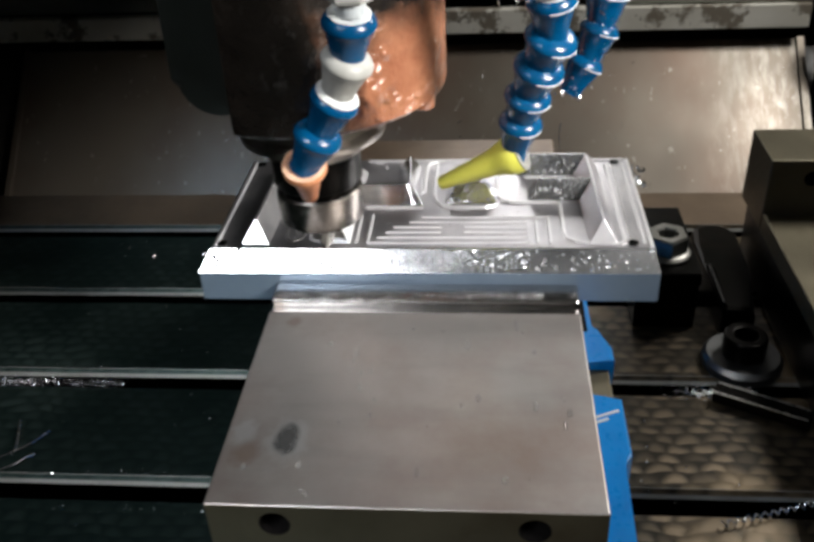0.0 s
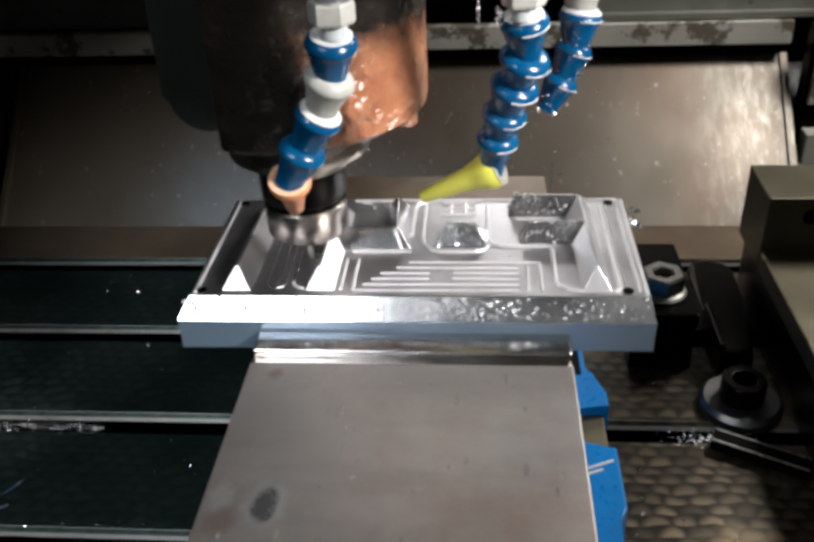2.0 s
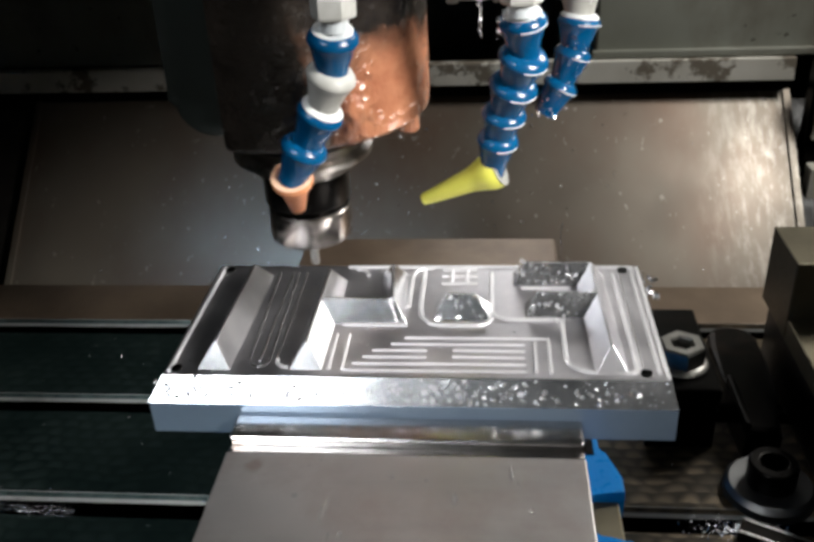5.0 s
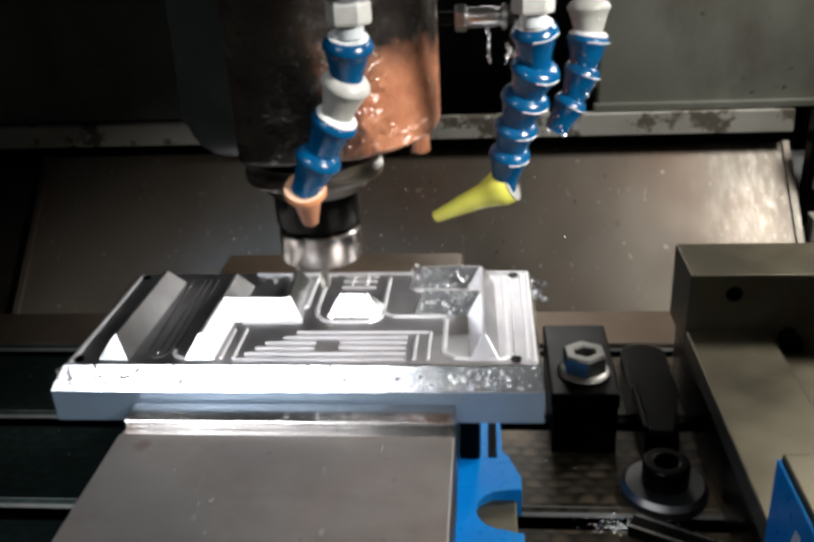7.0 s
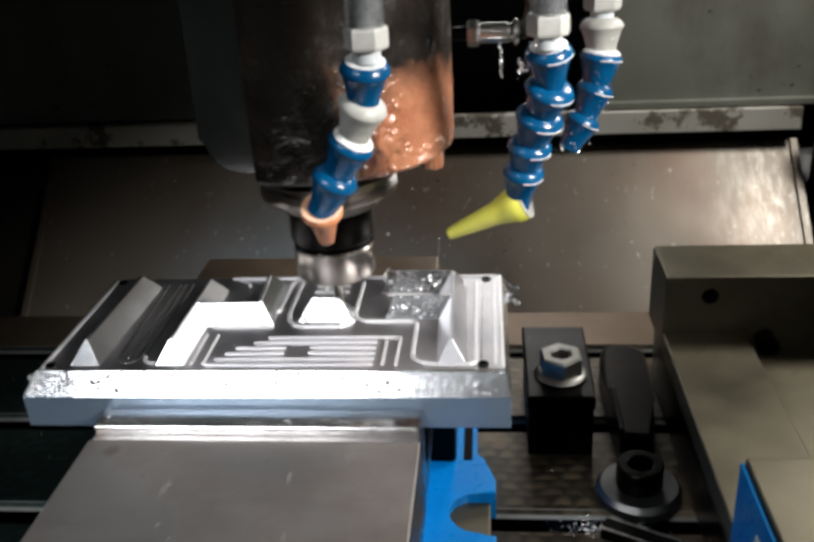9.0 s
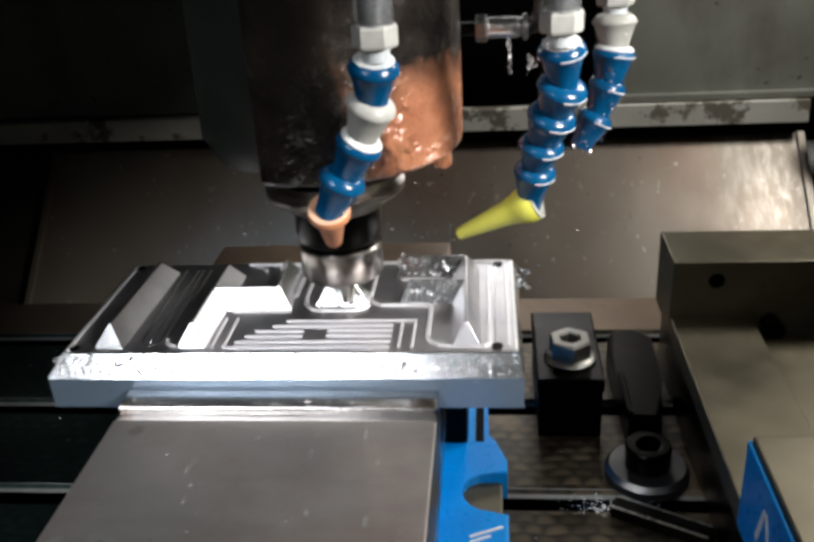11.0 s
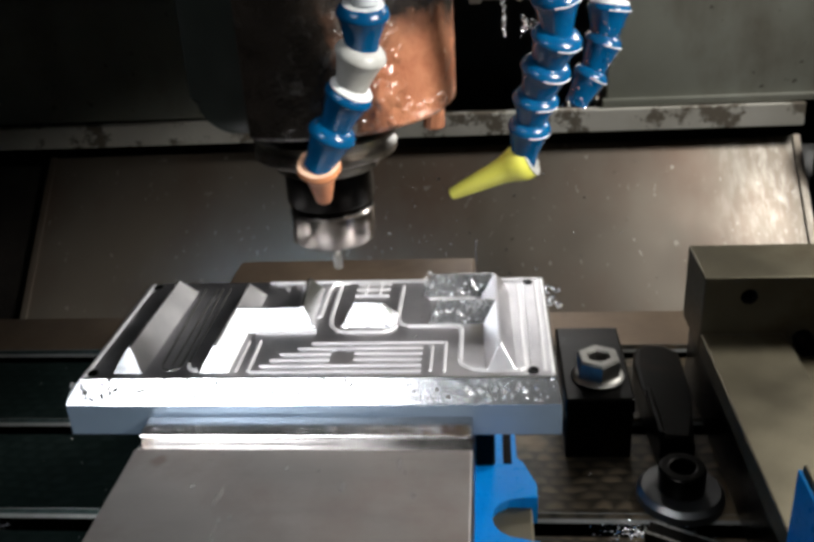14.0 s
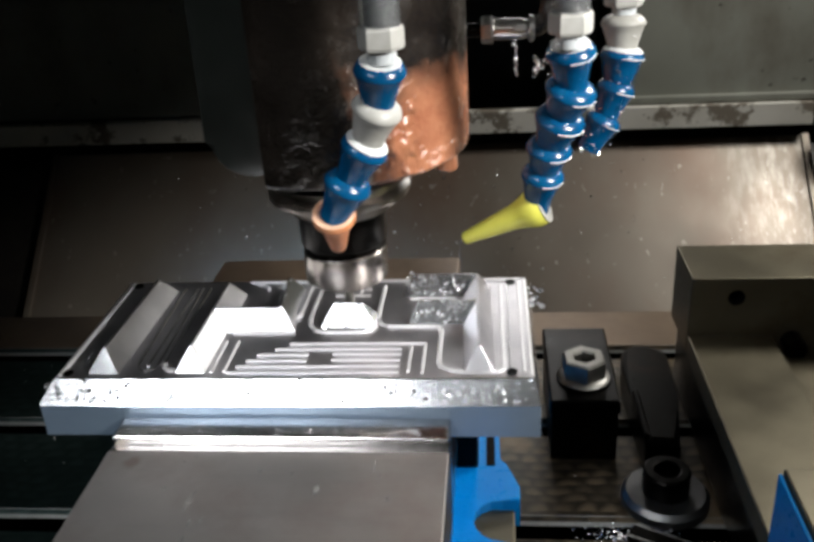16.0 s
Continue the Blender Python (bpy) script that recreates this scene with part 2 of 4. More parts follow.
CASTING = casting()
COVER = paint("dark_green_grey_enamel", (0.024, 0.029, 0.025), (0.012, 0.014, 0.012), 0.4, 20, 0.12)
BLUE = paint("blue_enamel", (0.0, 0.24, 0.66), (0.0, 0.19, 0.56), 0.32, 30, 0.06, None, 0.3)
HOSE_BLUE = paint("blue_acetal", (0.0, 0.076, 0.20), (0.0, 0.050, 0.140), 0.22, 60, 0.10, (0.55, 0.62, 0.68), 0.5, 0.77)
HOSE_GREY = paint("grey_acetal", (0.50, 0.495, 0.47), (0.34, 0.33, 0.30), 0.4, 60, 0.1)
PALE_ORANGE = paint("pale_orange_rim", (0.86, 0.60, 0.45), (0.75, 0.42, 0.26), 0.3, 90, 0.06)
ORANGE = paint("orange_acetal", (0.75, 0.30, 0.13), (0.55, 0.2, 0.09), 0.38, 60, 0.06)
YELLOW = paint("yellow_acetal", (0.88, 0.85, 0.15), (0.80, 0.77, 0.12), 0.34, 60, 0.06)


def stained_enamel():
    # grey-green enamel, clouded with a brown film of old coolant and a few dark spots
    n = Nodes("grey_green_enamel")
    col = n.mix(n.ramp(n.noise(5.0, 5.0), (0.35, 0.0), (0.65, 1.0)), (0.225, 0.228, 0.190), (0.31, 0.315, 0.27))
    col = n.mix(n.ramp(n.noise(6.5, 6.0, (1, 1, 0.6), 0.62), (0.48, 0.0), (0.70, 0.75)), col, (0.125, 0.105, 0.078))
    col = n.mix(n.ramp(n.noise(70.0, 3.0), (0.70, 0.0), (0.74, 0.8)), col, (0.06, 0.05, 0.04))
    n.set(Base_Color=col, Roughness=n.ramp(n.noise(40.0, 4.0), (0.3, 0.28), (0.7, 0.48)))
    n.bump(n.noise(90.0, 3.0), 0.08, 0.0005)
    return n.mat


WALL = stained_enamel()
RAIL = paint("worn_white_enamel", (0.78, 0.75, 0.68), (0.58, 0.55, 0.48), 0.4, 9, 0.2, (0.22, 0.19, 0.15), 0.5, 0.53)
DARK = paint("near_black_brown", (0.034, 0.029, 0.025), (0.014, 0.012, 0.011), 0.5, 12, 0.1)
# holes are painted near black, the shade of their depth put into colour
HOLE = paint("recess_shade", (0.006, 0.005, 0.005), (0.003, 0.003, 0.003), 0.7, 40, 0.0, None, 0.1)
LIME = paint("dried_scale", (0.75, 0.76, 0.75), (0.45, 0.48, 0.5), 0.6, 90, 0.4, (0.005, 0.08, 0.2), 0.4, 0.66)
MARK = paint("white_marking", (0.8, 0.8, 0.8), (0.7, 0.7, 0.7), 0.5)


def scale_iron():
    # oily cast iron with rows of scraped half-moon marks
    n = Nodes("scraped_cast_iron")
    c = n.tree.nodes.new("ShaderNodeTexCoord")
    warp = n.add("ShaderNodeTexNoise", Vector=c.outputs["Object"], Scale=30.0, Detail=2.0)
    sep = n.tree.nodes.new("ShaderNodeSeparateXYZ")
    n.tree.links.new(c.outputs["Object"], sep.inputs[0])
    wob = n.math("MULTIPLY", n.math("SUBTRACT", warp.outputs["Fac"], 0.5), 1.7)
    v = n.math("ADD", n.math("DIVIDE", sep.outputs["Y"], 0.0078), wob)
    row = n.math("FLOOR", v)
    fv = n.math("SUBTRACT", v, row)
    shift = n.math("MULTIPLY", n.math("FLOORED_MODULO", row, 2.0), 0.5)
    u = n.math("ADD", n.math("ADD", n.math("DIVIDE", sep.outputs["X"], 0.0135), shift), wob)
    fu = n.math("SUBTRACT", n.math("SUBTRACT", u, n.math("FLOOR", u)), 0.5)
    d = n.math("SQRT", n.math("ADD", n.math("MULTIPLY", fu, fu), n.math("MULTIPLY", n.math("MULTIPLY", fv, fv), 0.3)))
    cell = n.tree.nodes.new("ShaderNodeCombineXYZ")
    n.put(cell.inputs[0], n.math("FLOOR", u))
    n.put(cell.inputs[1], row)
    dice = n.add("ShaderNodeTexWhiteNoise", Vector=cell.outputs[0])
    arc = n.ramp(d, (0.24, 1.0), (0.42, 0.45), (0.54, 0.0))
    wear = n.ramp(n.noise(7.0, 6.0), (0.36, 0.25), (0.58, 1.0))
    m = n.math("MULTIPLY", n.math("MULTIPLY", arc, wear), n.ramp(dice.outputs["Value"], (0.0, 0.25), (1.0, 1.0)))
    big = n.noise(14.0, 5.0)
    # tint along x: shaded teal to lit brown, light painted into the iron
    lit_side = n.ramp(n.math("MULTIPLY", sep.outputs["X"], 8.0), (0.0, 0.0), (0.9, 1.0))
    base = n.mix(lit_side, n.mix(n.ramp(big, (0.35, 0.0), (0.65, 1.0)), (0.014, 0.028, 0.026), (0.028, 0.046, 0.042)), (0.024, 0.020, 0.014))
    base = n.mix(n.math("MULTIPLY", n.ramp(n.noise(11.0, 5.0), (0.5, 0.0), (0.64, 1.0)), lit_side), base, (0.15, 0.11, 0.066))
    n.set(Base_Color=n.mix(m, base, n.mix(lit_side, (0.060, 0.090, 0.084), (0.165, 0.125, 0.082))), Metallic=0.65, Roughness=n.ramp(m, (0.0, 0.32), (1.0, 0.46)))
    n.bump(n.math("ADD", m, n.math("MULTIPLY", n.noise(300.0), 0.4)), 0.25, 0.0006)
    return n.mat


IRON = scale_iron()


def clear_plastic():
    n = Nodes("clear_tube")
    n.set(Base_Color=(0.75, 0.78, 0.8), Roughness=0.08, Transmission_Weight=0.9, IOR=1.4)
    return n.mat


CLEAR = clear_plastic()


# ---- building helpers ----
def part(name, bm, material, parent=None, label="", smooth=False):
    mesh = bpy.data.meshes.new(name)
    bmesh.ops.recalc_face_normals(bm, faces=bm.faces[:])
    bm.to_mesh(mesh)
    bm.free()
    if smooth:
        for p in mesh.polygons:
            p.use_smooth = True
        mesh.set_sharp_from_angle(angle=radians(38))
    mesh.materials.append(material)
    ob = new(name, mesh)
    if parent:
        ob.parent = parent
    if label:
        ob["label"] = label
    return ob


def box(x0, x1, y0, y1, z0, z1, bevel=0.0, segments=2, bm=None):
    own = bmesh.new()
    vs = [own.verts.new((x, y, z)) for x in (x0, x1) for y in (y0, y1) for z in (z0, z1)]
    for f in ((0, 1, 3, 2), (4, 6, 7, 5), (0, 4, 5, 1), (2, 3, 7, 6), (0, 2, 6, 4), (1, 5, 7, 3)):
        own.faces.new([vs[i] for i in f])
    if bevel:
        bmesh.ops.bevel(own, geom=own.edges[:], offset=bevel, segments=segments, affect="EDGES", profile=0.5)
    return merged(bm, own)


def merged(bm, own):
    if bm is None:
        return own
    mesh = bpy.data.meshes.new("temporary")
    own.to_mesh(mesh)
    own.free()
    bm.from_mesh(mesh)
    bpy.data.meshes.remove(mesh)
    return bm


def lathe(profile, steps=32, m=None, bm=None, cap=True):
    # profile: (radius, z) from bottom to top, turned round z, then placed by m
    own = bmesh.new()
    rings = []
    for r, z in profile:
        rings.append([own.verts.new((r * math.cos(2 * math.pi * k / steps), r * math.sin(2 * math.pi * k / steps), z)) for k in range(steps)])
    for a, b in zip(rings, rings[1:]):
        for k in range(steps):
            own.faces.new((a[k], a[(k + 1) % steps], b[(k + 1) % steps], b[k]))
    if cap:
        own.faces.new(rings[0][::-1])
        own.faces.new(rings[-1])
    if m is not None:
        own.transform(m)
    return merged(bm, own)


def hexagon(r, z0, z1, m=None, bm=None, bevel=0.0008):
    own = lathe([(r * 0.93, z0), (r, z0 + bevel * 1.5), (r, z1 - bevel * 1.5), (r * 0.93, z1)], 6, m)
    return merged(bm, own)


def extrude_outline(outline, z0, z1, bevel=0.0, bm=None, m=None):
    own = bmesh.new()
    low = [own.verts.new((x, y, z0)) for x, y in outline]
    top = [own.verts.new((x, y, z1)) for x, y in outline]
    n = len(outline)
    own.faces.new(low[::-1])
    own.faces.new(top)
    for k in range(n):
        own.faces.new((low[k], low[(k + 1) % n], top[(k + 1) % n], top[k]))
    if bevel:
        edges = [e for e in own.edges if abs(e.verts[0].co.z - z1) < 1e-7 and abs(e.verts[1].co.z - z1) < 1e-7]
        bmesh.ops.bevel(own, geom=edges, offset=bevel, segments=2, affect="EDGES", profile=0.5)
    if m is not None:
        own.transform(m)
    return merged(bm, own)


def tube(points, radius, steps=10, bm=None):
    own = bmesh.new()
    rings = []
    pts = [Vector(p) for p in points]
    for k, p in enumerate(pts):
        d = (pts[min(k + 1, len(pts) - 1)] - pts[max(k - 1, 0)]).normalized()
        q = d.to_track_quat("Z", "Y")
        rings.append([own.verts.new(p + q @ Vector((radius * math.cos(2 * math.pi * j / steps), radius * math.sin(2 * math.pi * j / steps), 0))) for j in range(steps)])
    for a, b in zip(rings, rings[1:]):
        for j in range(steps):
            own.faces.new((a[j], a[(j + 1) % steps], b[(j + 1) % steps], b[j]))
    own.faces.new(rings[0][::-1])
    own.faces.new(rings[-1])
    return merged(bm, own)


def drilled(ob, cutters):
    # cuts real holes into a part
    for bm in cutters:
        mesh = bpy.data.meshes.new("cutter")
        mesh.materials.append(HOLE)
        bmesh.ops.recalc_face_normals(bm, faces=bm.faces[:])
        bm.to_mesh(mesh)
        bm.free()
        tool = bpy.data.objects.new("cutter", mesh)
        scene.collection.objects.link(tool)
        bpy.context.view_layer.update()
        tool.matrix_world = ob.matrix_world.copy()
        mod = ob.modifiers.new("hole", "BOOLEAN")
        mod.operation, mod.solver, mod.object = "DIFFERENCE", "EXACT", tool
        mod.material_mode = "TRANSFER"
        bpy.context.view_layer.update()
        done = bpy.data.meshes.new_from_object(ob.evaluated_get(bpy.context.evaluated_depsgraph_get()))
        ob.modifiers.clear()
        ob.data = done
        bpy.data.objects.remove(tool)


def along(a, b):
    a, b = Vector(a), Vector(b)
    return Matrix.Translation(a) @ (b - a).to_track_quat("Z", "Y").to_matrix().to_4x4()


ON_TABLE, ON_HEAD = [], []


def thing(name, base, label, category, group="", kind="", carrier=None):
    ob = new(name)
    ob.empty_display_size = 0.01
    ob.location = base
    tagged(ob, label, category, group, kind)
    if carrier is not None:
        carrier.append((ob, Vector(base)))
    return ob


def local(bm, base):
    bm.transform(Matrix.Translation(-Vector(base)))
    return bm


# ---- enclosure of the machine ----
SLOPE = math.atan2(0.093, 0.101)


def enclosure():
    def slab(name, b, mat, label):
        return tagged(part(name, b, mat), label, "wall", kind="structure")

    slab("wall_back_right", box(0.215, 0.95, 0.748, 0.79, -0.069, 0.95, 0.003), WALL, "grey-green painted rear sheet wall")
    slab("wall_back_left", box(-0.95, -0.20, 0.748, 0.79, -0.069, 0.95, 0.003), WALL, "grey-green painted rear sheet wall")
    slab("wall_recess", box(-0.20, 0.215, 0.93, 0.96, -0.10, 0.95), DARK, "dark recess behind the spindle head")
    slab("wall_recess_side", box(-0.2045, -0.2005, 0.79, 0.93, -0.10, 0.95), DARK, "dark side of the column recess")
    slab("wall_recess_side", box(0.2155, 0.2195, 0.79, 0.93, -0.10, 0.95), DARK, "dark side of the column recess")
    # sheet added so that the shaded gap under the lip stays black
    slab("wall_back_lower", box(-0.95, 0.95, 0.962, 0.975, -0.65, 0.95), DARK, "added dark sheet behind the gap under the lip")
    slab("wall_left", box(-0.99, -0.952, -0.75, 0.79, -0.65, 0.95), WALL, "grey-green painted side wall")
    slab("wall_right", box(0.952, 0.99, -0.75, 0.79, -0.65, 0.95), WALL, "grey-green painted side wall")
    tagged(part("ceiling", box(-0.99, 0.99, -0.75, 0.96, 0.952, 0.98), WALL), "grey-green painted roof sheet", "ceiling", kind="structure")
    tagged(part("floor", box(-0.99, 0.99, -0.75, 0.96, -0.68, -0.652), DARK), "dark oily chip tray", "floor", kind="structure")
    slab("wall_front_sill", box(-0.95, 0.95, -0.75, -0.715, -0.65, -0.16), WALL, "painted sill below the open door")
    # painted lip above the sloping guard
    tagged(part("trim_lip", box(-0.88, 0.449, 0.7327, 0.747, -0.0985, -0.0703, 0.0015), RAIL), "worn white painted lip with rust spots", "trim", kind="structure")
    tagged(part("trim_ledge", box(0.21, 0.80, 0.738, 0.7475, -0.0695, -0.060, 0.002), WALL), "folded edge of the rear sheet", "trim", kind="structure")
    # sloping guard behind the table
    m = Matrix.Translation((0, 0.754, -0.117)) @ Matrix.Rotation(SLOPE, 4, "X")
    b = box(-0.509, 0.452, -0.62, 0.0, -0.004, 0.0, 0.0008)
    b.transform(m)
    for x0, x1 in ((0.443, 0.452), (-0.509, -0.501)):
        e = box(x0, x1, -0.62, 0.0, 0.0005, 0.004, 0.0006)
        e.transform(m)
        tagged(part("trim_guard", e, STAINLESS), "bright folded edge of the sloping guard", "trim", kind="structure")
    tagged(part("backdrop_guard", b, STAINLESS), "sloping stainless sheet guard, wet and streaked", "guard", kind="structure")
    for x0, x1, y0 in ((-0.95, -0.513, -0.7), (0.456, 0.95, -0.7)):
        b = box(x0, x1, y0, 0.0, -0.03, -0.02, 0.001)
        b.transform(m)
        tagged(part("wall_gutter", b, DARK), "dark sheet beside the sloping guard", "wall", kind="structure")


def guide_post():
    base = (0.462, 0.70, -0.30)
    ob = thing("guide_post", base, "dark steel guide post with a worn pale edge beside the guard", "post")
    part("post", local(box(0.459, 0.487, 0.69, 0.715, -0.30, -0.066, 0.002), base), BLACK, ob)
    part("edge_strip", local(box(0.464, 0.478, 0.683, 0.6895, -0.155, -0.078, 0.001), base), RAIL, ob, "worn pale edge strip")
    part("foot", local(box(0.464, 0.512, 0.668, 0.6895, -0.30, -0.185, 0.002), base), RAIL, ob, "pale painted foot")


# ---- table ----
TOP = -0.1197


def machine_table():
    base = (0, 0.03, TOP - 0.09)
    ob = thing("machine_table", base, "dark oily cast iron machine table with T-slots and scraped half-moon marks", "table", carrier=ON_TABLE)
    fars = [0.2536 - 0.094 * k for k in range(5)]
    y_back, y_front = 0.3075, -0.24
    prof = [(y_back, TOP - 0.09), (y_back, TOP - 0.001), (y_back - 0.001, TOP)]
    for f in fars:
        n, c = f - 0.018, f - 0.009
        prof += [(f, TOP), (f - 0.003, TOP - 0.004), (f - 0.003, TOP - 0.018), (c + 0.0145, TOP - 0.018), (c + 0.0145, TOP - 0.033),
                 (c - 0.0145, TOP - 0.033), (c - 0.0145, TOP - 0.018), (n, TOP - 0.018), (n, TOP - 0.0008), (n - 0.0008, TOP)]
    prof += [(y_front, TOP), (y_front, TOP - 0.09)]
    bm = bmesh.new()
    a = [bm.verts.new((-0.62, y, z)) for y, z in prof]
    b = [bm.verts.new((0.62, y, z)) for y, z in prof]
    k = len(prof)
    for i in range(k):
        bm.faces.new((a[i], a[(i + 1) % k], b[(i + 1) % k], b[i]))
    bm.faces.new(a[::-1])
    bm.faces.new(b)
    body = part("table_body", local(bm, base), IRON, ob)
    # faces below the top go black, the slots' shade put into the colour
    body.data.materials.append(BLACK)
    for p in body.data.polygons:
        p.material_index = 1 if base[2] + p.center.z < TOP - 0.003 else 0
    part("rear_strip", local(box(-0.619, 0.619, 0.2545, 0.3068, TOP - 0.0005, TOP + 0.0005, 0.0003), base), STRIP, ob, "plain brown stained rear strip")
    for f in fars:
        e = bmesh.new()
        q = [e.verts.new((x, y, z)) for x in (-0.619, 0.619) for y, z in ((f + 0.0004, TOP + 0.0003), (f - 0.0032, TOP - 0.0041), (f - 0.002, TOP - 0.006), (f + 0.002, TOP - 0.001))]
        for g in ((0, 1, 5, 4), (1, 2, 6, 5), (2, 3, 7, 6), (3, 0, 4, 7), (0, 3, 2, 1), (4, 5, 6, 7)):
            e.faces.new([q[i] for i in g])
        part("slot_edge", local(e, base), EDGE, ob, "worn grey slot edge")


# ---- vices ----
def notch_outline(xl, xr, y0, y1, ny, nd, nw):
    # flange outline with a rounded bolt notch open to each side
    out = [(xl + 0.006, y0), (xr - 0.006, y0), (xr - 0.006, -0.03), (xr, -0.022), (xr, ny - nw)]
    for k in range(9):
        a = -math.pi / 2 - math.pi * k / 8
        out.append((xr - nd + nw + nw * math.cos(a), ny + nw * math.sin(a)))
    out += [(xr, ny + nw), (xr, ny + nw + 0.012), (xr - 0.007, ny + nw + 0.032), (xr - 0.012, ny + nw + 0.034), (xr - 0.012, y1), (xl + 0.012, y1), (xl + 0.012, ny + nw + 0.03), (xl, ny + nw + 0.012), (xl, ny + nw)]
    for k in range(9):
        a = math.pi / 2 - math.pi * k / 8
        out.append((xl + nd - nw + nw * math.cos(a), ny + nw * math.sin(a)))
    out += [(xl, ny - nw), (xl, -0.022), (xl + 0.006, -0.03)]
    return out


def vice():
    base = (-0.0107, 0.02, TOP)
    ob = thing("machine_vice", base, "steel milling vice with a blue enamelled base, clamping the aluminium plate", "vice", carrier=ON_TABLE)
    x0, x1 = -0.087, 0.0657
    flange = extrude_outline(notch_outline(-0.1185, 0.0985, -0.150, 0.185, 0.040, 0.027, 0.0175), TOP, -0.1005, 0.0015)
    part("base_flange", local(flange, base), BLUE, ob, "blue enamelled base flange")
    for s, xa, xb in ((1, 0.0725, 0.0955), (-1, -0.1155, -0.0925)):
        part("notch_seat", local(box(xa, xb, 0.023, 0.057, TOP, -0.1075, 0.001), base), WORN, ob, "bare brown steel bolt seat")
    part("base_body", local(box(-0.080, 0.0585, -0.148, 0.183, -0.1003, -0.058, 0.003), base), BLUE, ob, "blue enamelled base body")
    part("bed", local(box(-0.0868, 0.0655, -0.147, 0.180, -0.0577, -0.0425, 0.001), base), HARD, ob)
    # black block added where the gap between jaw and flange is only shaded
    part("gap_shade", local(box(0.0588, 0.0755, 0.083, 0.120, -0.1003, -0.070, 0.002), base), BLACK, ob, "black block for the shaded gap beside the jaw")
    # flat near-black strip stands in for a shaded recess
    part("flange_recess", local(box(0.0800, 0.0850, 0.086, 0.122, -0.1012, -0.0996, 0.0004), base), HOLE, ob, "near-black strip for the shaded recess in the flange")
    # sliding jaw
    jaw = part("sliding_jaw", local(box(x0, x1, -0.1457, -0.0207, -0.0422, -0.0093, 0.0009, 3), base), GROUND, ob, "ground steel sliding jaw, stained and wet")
    # faces off the ground top take the darker olive steel
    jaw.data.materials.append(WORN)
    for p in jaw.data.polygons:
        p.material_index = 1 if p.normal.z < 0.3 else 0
    for hx in (-0.0605, 0.0385):
        m = Matrix.Translation((hx, -0.1557, -0.0195)) @ Matrix.Rotation(radians(-90), 4, "X")
        drilled(jaw, [local(lathe([(0.0062, 0), (0.0062, 0.024)], 28, m), base)])
        part("bolt_hole", local(lathe([(0.0, 0.0232), (0.0061, 0.0232), (0.0061, 0.0236), (0.0, 0.0236)], 24, m, cap=False), base), HOLE, jaw, "dark counterbored bolt hole")
    part("jaw_step", local(box(x0 + 0.0003, x1 - 0.0003, -0.0206, -0.0163, -0.042, -0.0102, 0.0004), base), JAW, ob)
    part("jaw_plate", local(box(x0, x1, -0.0161, -0.0002, -0.0422, -0.0057, 0.0014, 3), base), JAW, ob, "hardened jaw plate with bright worn edges")
    part("fixed_jaw_plate", local(box(x0, x1, 0.1126, 0.128, -0.0422, -0.0063, 0.0008), base), HARD, ob)
    part("fixed_jaw", local(box(x0 + 0.001, x1 - 0.001, 0.1283, 0.172, -0.0422, -0.0060, 0.0015), base), STRIP, ob, "brown stained fixed jaw")
    # painted maker's marks, as bars
    for k, (xa, ya, ln) in enumerate(((0.078, 0.004, 0.019), (0.078, 0.0, 0.012))):
        b = box(0, ln, -0.0009, 0.0009, 0, 0.0003)
        b.transform(Matrix.Translation((xa, ya, -0.1004)) @ Matrix.Rotation(radians(24), 4, "Z"))
        part("marking", local(b, base), MARK, ob, "white painted bar")


